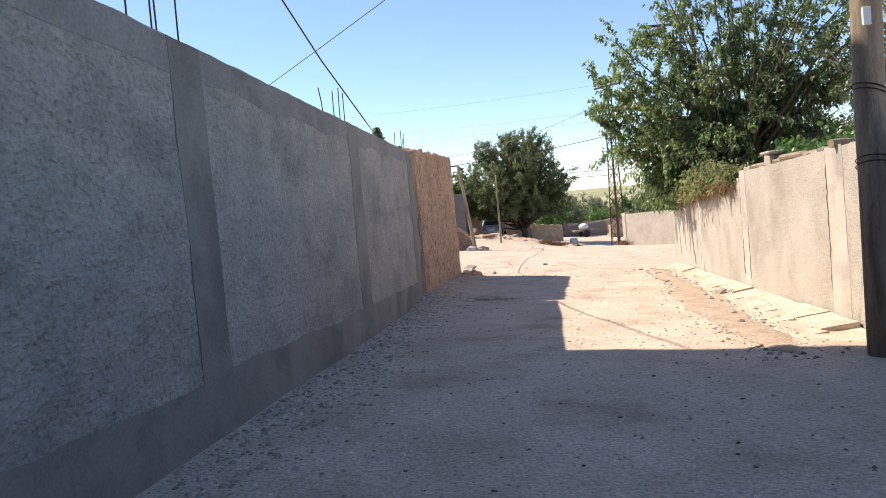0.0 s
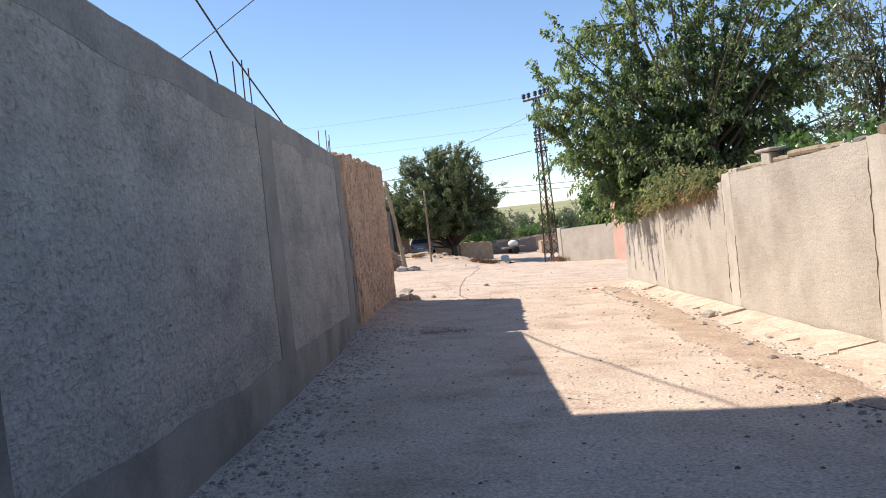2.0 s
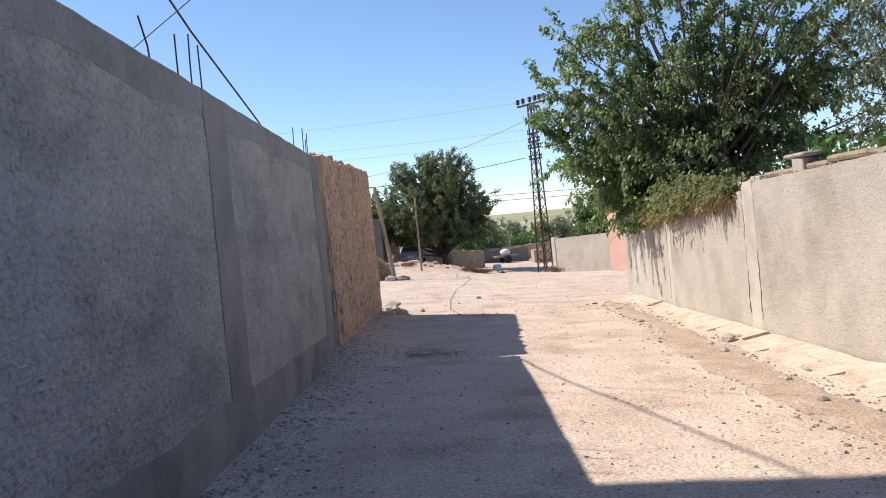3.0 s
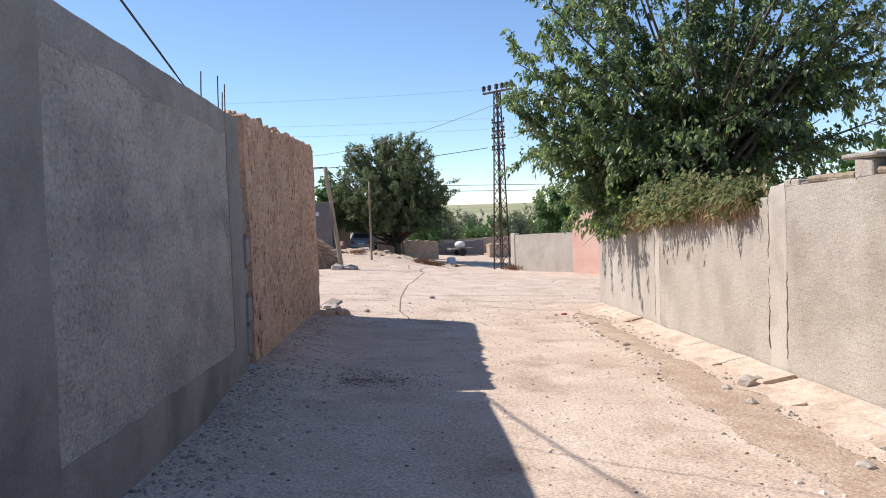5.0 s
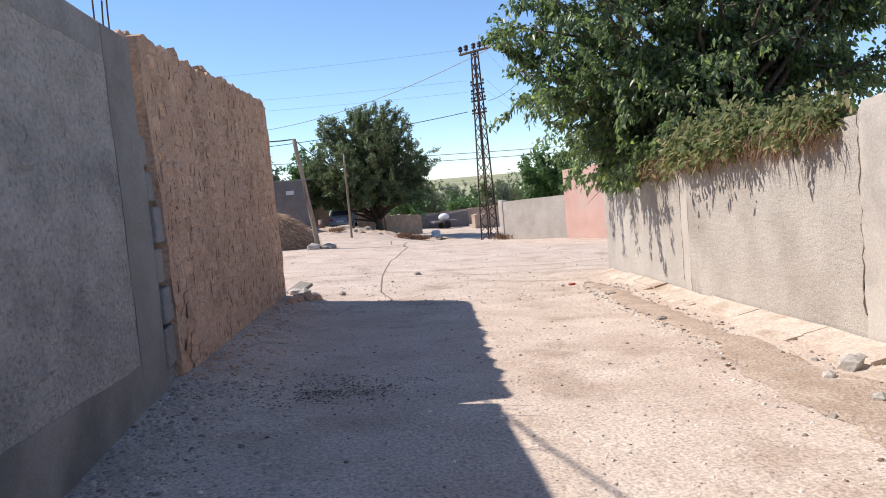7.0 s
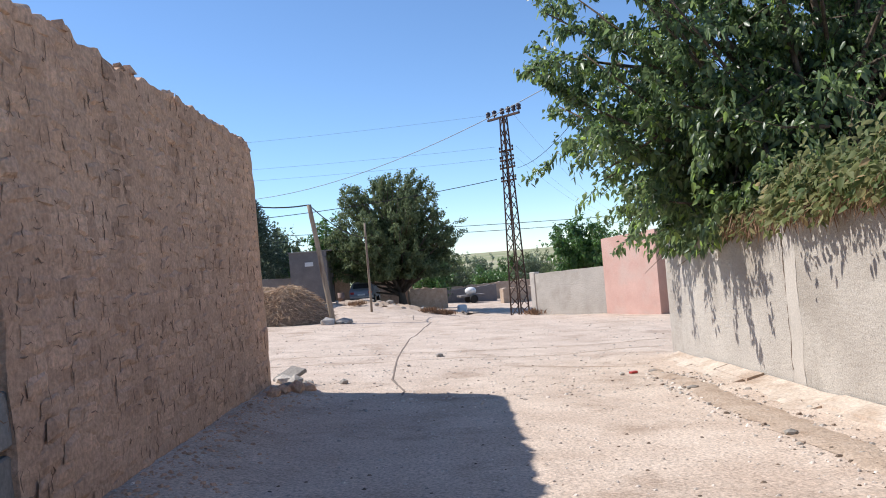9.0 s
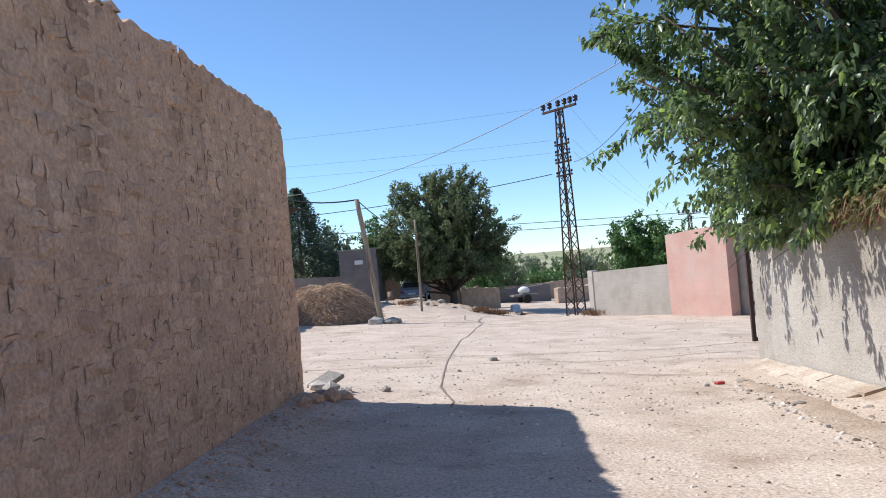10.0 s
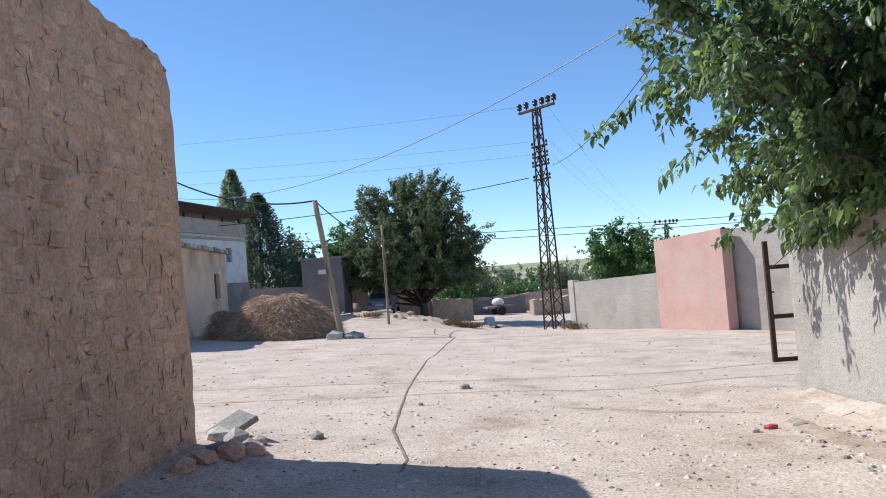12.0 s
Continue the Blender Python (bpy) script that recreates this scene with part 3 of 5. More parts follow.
rng = random.Random(12)
y = 8.75
while y < 26.0:
    ln = rng.uniform(0.8, 1.7)
    y2 = min(y + ln, 26.2)
    cut = rng.uniform(0.35, 0.6)
    for lo, hi in ((0.0, cut), (cut, 1.0)):
        if y < 15.6 < y2 and lo == 0:
            continue
        bm = bmesh.new()
        n = 5
        rows = []
        sk, tip, lift = rng.uniform(-0.45, 0.45), rng.uniform(-0.025, 0.012), rng.uniform(-0.02, 0.012) - 0.08 * (y < 9)
        for i in range(n + 1):
            yy = y + 0.015 + (y2 - y - 0.03) * i / n
            e0 = apron_x(yy) + 0.36 + (rng.uniform(-0.09, 0.09) + 0.12 * noise.noise(Vector((yy * 1.7, 3, 1)))) * (lo == 0)
            e1 = right_x(yy) - 0.03
            xa, xb = e0 + (e1 - e0) * lo + 0.012, e0 + (e1 - e0) * hi
            za, zb = [gz(q, yy) - 0.012 + lift + tip * (1 - abs(2 * i / n - 1)) + 0.13 * sm(0, 1, s) for q, s in ((xa, lo), (xb, hi))]
            dz = bump_at(xa, yy) * 0.5
            ys_ = yy + sk * (lo - 0.5)
            rows.append([bm.verts.new(c) for c in ((xa, ys_, za + dz), (xb, ys_, zb + dz), (xb, ys_, zb - 0.2), (xa - 0.02, ys_, za - 0.2))])
        for a, b in zip(rows, rows[1:]):
            for k in range(4):
                bm.faces.new((a[k], a[(k + 1) % 4], b[(k + 1) % 4], b[k]))
        bm.faces.new(rows[0])
        bm.faces.new(rows[-1][::-1])
        part("slab", bm, M_SLAB, apron)
    y = y2

# ---- mud brick wall ----
def mud_x(y):
    return -0.9 + 0.1027 * (y - 16.7)


def mud_top(y):
    return 2.84 + 0.03 * (y - 16.7) - 0.24 * sm(23.75, 24.22, y) ** 2 + 0.08 * noise.noise(Vector((y * 2.2, 0, 1))) + 0.06 * noise.noise(Vector((y * 6, 0, 3)))


wm = tagged(skewed_wall("wall_mud", mud_x, 16.79, 24.2, lambda y: mud_top(y) - 0.02, 0.55, M_MORTAR, None, 1, 0.06, 0.03, n_z=60, ragged=0.06, taper=0.34), "old orange-brown mud brick wall with eroded joints", "wall", kind="structure")
# stacked blocks that fill the joint between the two walls
for k, (z0, z1, out) in enumerate(((-0.5, -0.24, -0.965), (-0.2, 0.16, -0.925), (0.21, 0.53, -0.9), (0.58, 0.9, -0.935), (0.95, 1.28, -0.895), (1.33, 1.6, -0.93), (1.66, 1.92, -0.95))):
    part("block", box_bm(-1.3, 16.64 + 0.006 * (k % 3), z0, out, 17.1 - 0.2 * (z0 + 0.6) / 2.6 + 0.02 * (k % 2), z1, 0.014), M_COPING, wm, "grey concrete block in the joint")

# ---- unseen tall house behind the wall, added to cast the broad shade ----
house = thing("unseen_shade_house", (-10, 2, 0), "unseen tall plain rendered block with overhanging slab, added to shade the lane", "house", kind="structure")
part("wall", box_bm(-4, -10, -0.4, 4.5, 9.3, 11.0, 0.02), M_STUCCO, house)
# overhang sized so the slab's shadow edge runs across the lane
bm = bmesh.new()
low = [bm.verts.new(c) for c in ((-4.5, -10.5, 11.0), (7.2, -10.5, 11.0), (7.2, 10.65, 11.0), (-4.5, 11.8, 11.0))]
slab_up = bmesh.ops.extrude_face_region(bm, geom=[bm.faces.new(low)])
bmesh.ops.translate(bm, vec=(0, 0, 0.25), verts=[q for q in slab_up["geom"] if isinstance(q, bmesh.types.BMVert)])
part("roof_slab", bm, M_CEMENT, house, "overhanging concrete slab added to shape the shadow's edge")


# ---- rebars ----
def rebar(x, y, z0, z1, lean=(0, 0)):
    pts = [(0, 0, -0.25), (lean[0] * 0.4, lean[1] * 0.4, (z1 - z0) * 0.5), (lean[0], lean[1], z1 - z0)]
    v, f = tube_data(pts, 0.0075, 5)
    ob = tagged(new("rebar", mesh("rebar", v, f, M_REBAR)), "rusty reinforcing bar sticking out of the wall top", "rebar", "rebars")
    ob.location = (x, y, z0)


for y, h, ly in ((5.14, 0.65, 0), (5.48, 0.75, 0.02), (5.56, 0.72, -0.03), (5.9, 0.6, 0.01), (10.08, 0.33, -0.32), (10.62, 0.42, -0.03), (10.95, 0.52, 0.02), (11.24, 0.48, -0.05), (15.45, 0.36, 0.02), (16.25, 0.46, 0.0), (16.45, 0.3, 0.02), (16.6, 0.42, 0.0)):
    rebar(left_x(y) - 0.13, y, left_top(y), left_top(y) + h, (0.01, ly))


# ---- poles, pylons, wires ----
def pole(name, base, top, r0, r1, material, label, rings=9, sides=10):
    t = thing(name, base, label, "utility pole")
    d = Vector(top) - Vector(base)
    pts = [d * (i / rings) + Vector((noise.noise(Vector((i, base[0], 0))) * 0.015, 0, 0)) * (0 < i < rings) for i in range(rings + 1)]
    pts[0] = Vector((0, 0, -0.3))
    v, f = tube_data(pts, [r0 + (r1 - r0) * i / rings for i in range(rings + 1)], sides)
    child("shaft", mesh("shaft", v, f, material, True), t)
    return t


BP = (4.33, 8.05, gz(4.33, 8.05))
bp = pole("utility_pole", BP, (4.36, 8.05, 7.6), 0.165, 0.13, M_WOOD, "weathered wooden utility pole wrapped with wire")
for z in (2.0, 2.06, 2.75, 2.8):
    pts = [(0.163 * math.cos(a), 0.163 * math.sin(a), z + 0.35 * 0.16 * math.cos(a + z)) for a in np.linspace(0, 6.28, 17)]
    child("wire_wrap", mesh("wire_wrap", *tube_data(pts, 0.006, 4), M_CABLE), bp, "thin wire tied round the pole")
child("loose_wire", mesh("loose_wire", *tube_data([(0.16, -0.05, 2.06), (0.32, -0.08, 2.16), (0.46, -0.04, 1.95), (0.42, 0.0, 1.55), (0.3, 0.02, 1.3)], 0.005, 4), M_CABLE), bp)
part("number_plate", box_bm(-0.1, -0.165, 3.42, -0.02, -0.13, 3.6, 0.003), M_PAPER, bp, "small white number plate")

lean_b = (0.73, 43.9, ground_z(0.73, 43.9))
lean_t = (0.12, 44.2, 3.85)
pole("utility_pole", lean_b, lean_t, 0.12, 0.095, M_WOOD, "leaning weathered wooden utility pole propped by rocks")
pole("utility_pole", (2.73, 53.7, ground_z(2.73, 53.7)), (2.74, 53.7, 3.5), 0.07, 0.055, M_WOOD, "slim upright wooden utility pole")


def pylon(base, height, w0, w1, label, arms, top_arm=1.5, bays=15, turn=8):
    t = thing("lattice_pylon", base, label, "pylon", rz=turn)

    def at(k, s):
        w = w0 + (w1 - w0) * k
        return Vector((s[0] * w, s[1] * w * 0.8, height * k))
    cor = [(-1, -1), (1, -1), (1, 1), (-1, 1)]
    for s in cor:
        v, f = tube_data([at(-0.02, s), at(1, s)], 0.05, 4)
        child("leg", mesh("leg", v, f, M_RUST), t)
    for a, b in zip(cor, cor[1:] + cor[:1]):
        for i in range(bays):
            k0, k1 = i / bays, (i + 1) / bays
            p, q = (a, b) if i % 2 else (b, a)
            child("brace", mesh("brace", *tube_data([at(k0, p), at(k1, q)], 0.03, 4), M_RUST), t)
    for z, half in arms:
        part("crossarm", box_bm(-half, -0.06, z - 0.05, half, 0.06, z + 0.05, 0.008), M_RUST, t)
        for s in (-1, 1):
            for q in (half * 0.95, half * 0.62):
                v, f = tube_data([(s * q, 0, z + 0.05), (s * q, 0, z + 0.12), (s * q, 0, z + 0.14), (s * q, 0, z + 0.24), (s * q, 0, z + 0.27)], [0.02, 0.02, 0.06, 0.06, 0.03], 8)
                child("insulator", mesh("insulator", v, f, M_INSUL, True), t)
    part("top_arm", box_bm(-top_arm, -0.08, height - 0.06, top_arm, 0.08, height + 0.06, 0.01), M_RUST, t)
    for x in (-top_arm * 0.95, -top_arm * 0.55, -0.05, top_arm * 0.35, top_arm * 0.68, top_arm):
        z = height + 0.06
        prof = [(z, 0.03), (z + 0.1, 0.03), (z + 0.12, 0.13), (z + 0.22, 0.14), (z + 0.24, 0.1), (z + 0.34, 0.16), (z + 0.42, 0.12), (z + 0.46, 0.05)]
        v, f = tube_data([(x, 0, q) for q, _ in prof], [r for _, r in prof], 10)
        child("insulator", mesh("insulator", v, f, M_INSUL, True), t)
    return t


PY = (11.45, 56.0, ground_z(11.45, 56.0))
pylon(PY, 11.75, 0.42, 0.16, "tall rusty steel lattice pylon with dark insulators", [(8.0, 0.6), (8.75, 0.6), (9.2, 0.55), (9.75, 0.55)], 1.3, 19, -58)
P2 = (9.4, 29.5, ground_z(9.4, 29.5))
pp = pole("utility_pole", P2, (9.4, 29.5, 8.0), 0.1, 0.075, M_RUST, "slim rusty steel pole half hidden by a tree", 6, 8)
for z, a, b in ((8.9, -1.9, 0.1), (8.2, -1.15, 0.2)):
    part("crossarm", box_bm(a, -0.05, z, b, 0.05, z + 0.09, 0.008), M_RUST, pp)
part("upright", box_bm(-1.1, -0.03, 8.25, -1.04, 0.03, 8.95, 0.004), M_RUST, pp)
P3 = (38.6, 105.0, -4.6)
pylon(P3, 9.5, 0.4, 0.15, "distant rusty lattice pylon", [(8.9, 0.5)], 1.5, 9)


def wire(name, pts, r, material, label):
    return tagged(new(name, mesh(name, *tube_data(pts, r, 5), material, True)), label, "wire")


wire("power_cable", [(-5.5, 4.5, 9.2), (-3.9, 7.0, 8.25), (-3.45, 10.0, 7.1), (-3.04, 13.04, 5.95), (-2.6, 16.1, 4.8), (-2.17, 19.2, 3.88), (-1.95, 20.8, 3.4), (-0.75, 21.6, 2.95)], 0.017, M_CABLE, "thick black cable sloping down to the mud wall")
wire("overhead_wire", sag((4.36, 8.05, 6.72), (-5.2, 17.6, 4.05), 0.06), 0.008, M_CABLE, "thin overhead wire from the near pole over the wall")
wire("overhead_wire", sag((P2[0], P2[1], 6.5), (-9, 56, 6.2), 2.0, 24), 0.012, M_WIRE, "sagging dark overhead wire across the square")
wire("overhead_wire", sag((PY[0] - 0.7, 56, PY[2] + 8.1), (-12, 60, 4.6), 0.5, 20), 0.022, M_CABLE, "dark overhead wire from pylon to house")
wire("overhead_wire", sag((PY[0] + 0.6, 56, PY[2] + 8.7), (P2[0], P2[1] + 0.3, 7.4), 0.9, 20), 0.013, M_CABLE, "dark overhead wire from pylon to pole")
for k, z in enumerate((9.3, 10.0, 11.9)):
    wire("overhead_wire", sag((PY[0] + 0.6, 56, PY[2] + z), (P3[0], P3[1], P3[2] + 9), 1.2, 20), 0.006, M_WIRE, "thin pale overhead wire")
    wire("overhead_wire", sag((PY[0] - 0.6, 56, PY[2] + z), (-60, 70, 12 + 0.6 * k), 1.6, 20), 0.006, M_WIRE, "thin pale overhead wire")
for dz in (0, 0.5):
    wire("overhead_wire", sag((-25, 72, 4.5 + dz), (40, 72, 3.1 + dz), 0.5, 20), 0.024, M_CABLE, "dark overhead wire behind the trees")
wire("service_cable", sag(lean_t, (-7.5, 47, 6.8), 0.85, 16), 0.03, M_CABLE, "thick black service cable from leaning pole")
wire("service_cable", sag(lean_t, (2.74, 53.7, 2.7), 0.3, 12), 0.022, M_CABLE, "thick black service cable between two poles")

# ---- rocks ----
def rock(x, y, r, seed, label="broken grey rock lying on dusty earth", flat=0.6, z=None, material=None):
    rg = random.Random(seed)
    v, f = rock_data((0, 0, 0), r, rg, flat)
    ob = tagged(new("rock", mesh("rock", v, f, material or M_STONE)), label, "rock", "loose rocks")
    ob.location = (x, y, (ground_z(x, y) if z is None else z) + r * flat * 0.45)
    return ob


for x, y, r, s in ((0.45, 43.5, 0.32, 1), (1.15, 43.8, 0.33, 2), (0.95, 43.5, 0.2, 3)):
    rock(x, y, r, s, "rock heaped round the foot of a pole")
for x, y, r, s in ((0.22, 24.35, 0.2, 4), (0.38, 24.1, 0.14, 5), (0.05, 24.5, 0.16, 6), (0.42, 24.45, 0.12, 7), (0.15, 23.95, 0.15, 8)):
    rock(x, y, r, s, "rubble at the foot of the mud brick wall")
for x, y, r, q in ((0.28, 23.75, 0.2, 31), (0.1, 23.5, 0.17, 32), (0.42, 24.0, 0.13, 33), (0.0, 23.1, 0.13, 34)):
    rock(x, y, r, q, "lump of fallen mud brick at the wall foot", 0.6, None, M_MUD)
slabr = tagged(part("broken_slab", box_bm(-0.21, -0.19, -0.03, 0.21, 0.19, 0.035, 0.012), M_STONE, None), "tilted broken flat stone beside rubble", "stone slab")
slabr.matrix_world = pose(0.12, 24.75, ground_z(0.12, 24.75) + 0.11, 6, -22, 35)
for x, y, r, s in ((3.0, 28.45, 0.1, 11), (0.95, 24.9, 0.09, 12), (5.3, 24.0, 0.06, 13), (5.15, 15.55, 0.17, 14), (4.75, 15.3, 0.1, 15), (5.45, 15.8, 0.09, 16), (4.6, 14.5, 0.08, 17), (5.0, 19.0, 0.07, 18), (4.2, 12.2, 0.09, 19), (5.9, 24.2, 0.06, 20), (2.2, 27, 0.05, 21), (5.6, 22.2, 0.08, 22), (3.9, 11.0, 0.07, 23)):
    rock(x, y, r, s)
crate = tagged(part("red_scrap", box_bm(-0.07, -0.04, 0, 0.07, 0.04, 0.035, 0.01), M_RED, None), "small piece of red plastic scrap on the ground", "litter")
crate.matrix_world = pose(5.55, 24.15, ground_z(5.55, 24.15), 0, 0, 20)


# ---- gate frame beyond the garden wall ----
gate = thing("gate_leaf", (9.0, 30.2, ground_z(9.0, 30.2) + 0.03), "open rusty steel gate leaf without sheeting", "gate", rz=-8)
part("post", box_bm(0, -0.04, 0, 0.085, 0.04, 2.25, 0.006), M_RUST, gate)
part("post", box_bm(1.25, -0.03, 0, 1.31, 0.03, 2.25, 0.004), M_RUST, gate)
for z in (0.0, 0.8, 1.72):
    part("rail", box_bm(0.085, -0.025, z, 1.25, 0.025, z + 0.08, 0.005), M_RUST, gate)
part("latch", box_bm(0.085, -0.02, 1.28, 0.14, 0.02, 1.31, 0.004), M_RUST, gate)


# ---- far walls ----
def wall_seg(name, p, q, top_p, top_q, thick, material, label, n=14, jag=0.03):
    p, q = Vector((*p, 0)), Vector((*q, 0))
    d = (q - p).normalized()
    s = Vector((-d.y, d.x, 0)) * thick
    v, f = [], []
    for i in range(n + 1):
        a = p.lerp(q, i / n)
        zt = top_p + (top_q - top_p) * i / n + jag * noise.noise(Vector((a.x * 2, a.y * 2, 0)))
        zb = min(ground_z(a.x, a.y), ground_z(a.x + s.x, a.y + s.y)) - 0.3
        v += [(a.x, a.y, zb), (a.x, a.y, zt), (a.x + s.x, a.y + s.y, zt), (a.x + s.x, a.y + s.y, zb)]
    for i in range(n):
        for k in range(4):
            f.append((i * 4 + k, i * 4 + 4 + k, i * 4 + 4 + (k + 1) % 4, i * 4 + (k + 1) % 4))
    f += [(0, 1, 2, 3), tuple(n * 4 + k for k in (3, 2, 1, 0))]
    ob = part_from(name, v, f, material)
    return tagged(ob, label, "wall", kind="structure")


def part_from(name, v, f, material):
    me = mesh(name, v, f, material)
    bm = bmesh.new()
    bm.from_mesh(me)
    bmesh.ops.recalc_face_normals(bm, faces=bm.faces)
    bm.to_mesh(me)
    bm.free()
    return new(name, me)


wall_seg("wall_yard", (10.3, 46.9), (12.27, 43.05), 0.12, 0.3, -0.25, M_STUCCO_PALE, "low pale rendered yard wall in sun")
wall_seg("wall_pink", (12.38, 43.02), (13.42, 40.03), 1.42, 1.62, -0.42, M_PINK, "pink plastered wall beside a yard entrance")
wall_seg("wall_entrance", (13.6, 40.6), (16.6, 35.0), 1.55, 1.9, -0.25, M_STUCCO_PALE, "pale rendered wall beyond the entrance")
ye = tagged(part("yard_wall_pier", box_bm(-0.17, -0.17, -0.4, 0.17, 0.17, 2.02, 0.02), M_CEMENT_PALE, None), "cracked cement pier at the end of a yard wall", "pier")
ye.matrix_world = pose(10.15, 47.15, ground_z(10.15, 47.15), 0, 0, 25)

# ---- trees ----
tree("mulberry_tree", (8.7, 22.7, gz(8.7, 22.7)), (8.6, 23.4, 4.7), (2.95, 2.7, 3.5), L_MULBERRY, 114000, 0.108, "large leafy green mulberry tree overhanging the wall", seed=4, trunk_r=0.22, limbs=104, shoots=3, shoot_len=1.15, droop=0.5, lumps=0.25, spread=0.09, floor=0.85, fine=True, thin=22.2,
     extra=((4.75, 24.6, 3.7), (4.95, 24.9, 3.5), (5.5, 25.3, 3.3), (6.2, 24.8, 1.75), (5.15, 23.7, 2.2), (5.6, 25.9, 3.1), (6.1, 25.3, 3.9), (5.4, 24.3, 2.8), (6.0, 26.2, 2.3), (6.6, 26.4, 3.4), (6.8, 25.9, 1.7), (5.3, 23.6, 4.6), (5.8, 22.6, 3.0), (6.4, 26.0, 4.6), (5.2, 24.2, 4.2), (7.2, 26.4, 2.0), (5.9, 23.5, 1.7), (6.6, 21.5, 1.9), (6.8, 22.5, 1.6), (7.0, 23.8, 1.7), (6.4, 20.9, 2.3), (7.4, 21.2, 1.8), (7.8, 24.8, 1.8), (6.2, 22.0, 2.6), (5.2, 22.6, 5.0), (5.6, 21.8, 4.2), (7.4, 22.4, 1.5), (8.2, 21.6, 1.9), (11.5, 22.6, 4.6), (11.7, 23.4, 3.4), (11.3, 22.2, 5.8), (11.0, 22.0, 2.6), (11.4, 21.4, 5.2), (11.9, 22.0, 4.0), (11.2, 21.0, 6.4), (10.4, 21.2, 7.2), (11.6, 21.0, 3.2), (12.2, 21.5, 6.0), (12.3, 21.8, 5.0), (12.0, 20.8, 4.4), (11.8, 20.6, 6.8), (10.8, 20.4, 7.6), (11.5, 20.9, 5.6), (12.0, 21.2, 7.4), (7.0, 24.6, 1.25), (6.9, 23.8, 1.35), (7.2, 25.4, 1.2), (6.8, 23.0, 1.5), (7.4, 26.2, 1.2), (7.0, 25.0, 1.8), (6.7, 22.7, 1.8), (6.9, 24.2, 2.2), (7.3, 25.8, 1.7), (7.6, 24.5, 1.9), (7.9, 25.2, 2.2), (7.5, 25.6, 1.6), (8.0, 26.0, 2.4), (7.8, 23.6, 2.0), (8.4, 24.8, 1.8), (8.6, 26.0, 2.8), (7.3, 24.9, 1.5), (4.6, 24.2, 4.9), (4.85, 25.0, 4.4), (5.1, 24.0, 5.6)))
tree("broad_tree", (5.6, 66, ground_z(5.6, 66)), (5.15, 66, 3.0), (4.5, 4.0, 4.15), L_FAR, 125000, 0.17, "broad dark green tree beyond the square", seed=9, trunk_r=0.32, limbs=150, shoots=3, shoot_len=0.95, lumps=0.09, floor=0.2)
tree("young_tree", (0.9, 72, ground_z(0.9, 72)), (0.6, 72, 2.0), (2.2, 2.2, 2.2), L_LIGHT, 7000, 0.34, "green leafy tree behind a grey block building", seed=12, trunk_r=0.14, limbs=34, shoot_len=1.0)
tree("young_tree", (-3.0, 76, ground_z(-3, 76)), (-3.2, 76, 2.2), (1.9, 1.9, 2.4), L_GREY, 4000, 0.34, "thin grey-green young tree in a yard", seed=14, trunk_r=0.1, limbs=30, shoot_len=1.2)
tree("yard_tree", (17.2, 60, ground_z(17.2, 60) - 0.4), (17.0, 60, 0.7), (2.5, 2.3, 2.2), L_LIGHT, 16000, 0.22, "bright green tree behind the yard wall", seed=15, trunk_r=0.14, limbs=44, shoot_len=0.9)
for k, (x, y, r, h, lf) in enumerate(((11.0, 84, 2.3, 1.0, L_FAR), (9.4, 80, 2.0, 0.6, L_LIGHT), (15.0, 98, 2.4, 0.9, L_GREY), (19.2, 104, 2.2, 0.6, L_GREY), (21.5, 100, 2.0, 0.8, L_LIGHT), (13.0, 110, 2.2, 0.4, L_FAR), (17.0, 92, 1.6, 0.2, L_LIGHT), (22.6, 97, 1.9, 0.5, L_GREY), (25.6, 104, 2.2, 0.6, L_FAR), (30, 120, 2.6, 0.4, L_GREY), (36, 125, 3, 0.4, L_FAR), (7, 118, 2.6, 0.6, L_FAR), (19, 130, 2.6, 0.4, L_FAR))):
    tree("far_bush", (x, y, ground_z(x, y)), (x, y, h - 1.7), (r, r, r * 0.95), lf, 7000, 0.2, "distant bushy green tree", seed=30 + k, trunk_r=0.12, limbs=26, shoot_len=0.9)
tree("shade_tree", (9.3, 16.9, gz(9.3, 16.9)), (9.8, 16.9, 3.7), (1.0, 1.3, 1.5), L_GREY, 3600, 0.1, "feathery grey-green tree behind the garden wall", seed=22, trunk_r=0.08, limbs=36, shoot_len=0.8)


def conifer(base, h, r, seed, label, leaf=L_NEEDLE):
    t = thing("conifer", base, label, "tree")
    rg = np.random.default_rng(seed)
    child("trunk", mesh("trunk", *tube_data([(0, 0, -0.1), (0, 0, h * 0.5), (0, 0, h * 0.97)], [0.2, 0.12, 0.02], 8), M_BARK, True), t)
    n = 20000
    u = rg.uniform(0, 1, n) ** 1.1
    a = rg.uniform(0, 2 * np.pi, n)
    rr = r * (1.02 - u) ** 0.8 * rg.uniform(0.35, 1.0, n) * (1 + 0.3 * np.sin(a * 5 + u * 25))
    cen = np.stack([rr * np.cos(a), rr * np.sin(a), 0.5 + u * (h - 0.5)], 1)
    d = np.stack([np.cos(a), np.sin(a), np.full(n, 0.4)], 1) + rg.normal(0, 0.4, (n, 3))
    child("crown", leaves_mesh("crown", cen, d, 0.24, leaf, rg, 0.1, 0.4), t)


conifer((-5.1, 70, ground_z(-5.1, 70)), 8.3, 3.3, 3, "dark tall conifer beside the white house")
conifer((-7.2, 73, ground_z(-7.2, 73)), 10.4, 2.6, 5, "pale grey-green tall conifer behind the white house", L_PALE)

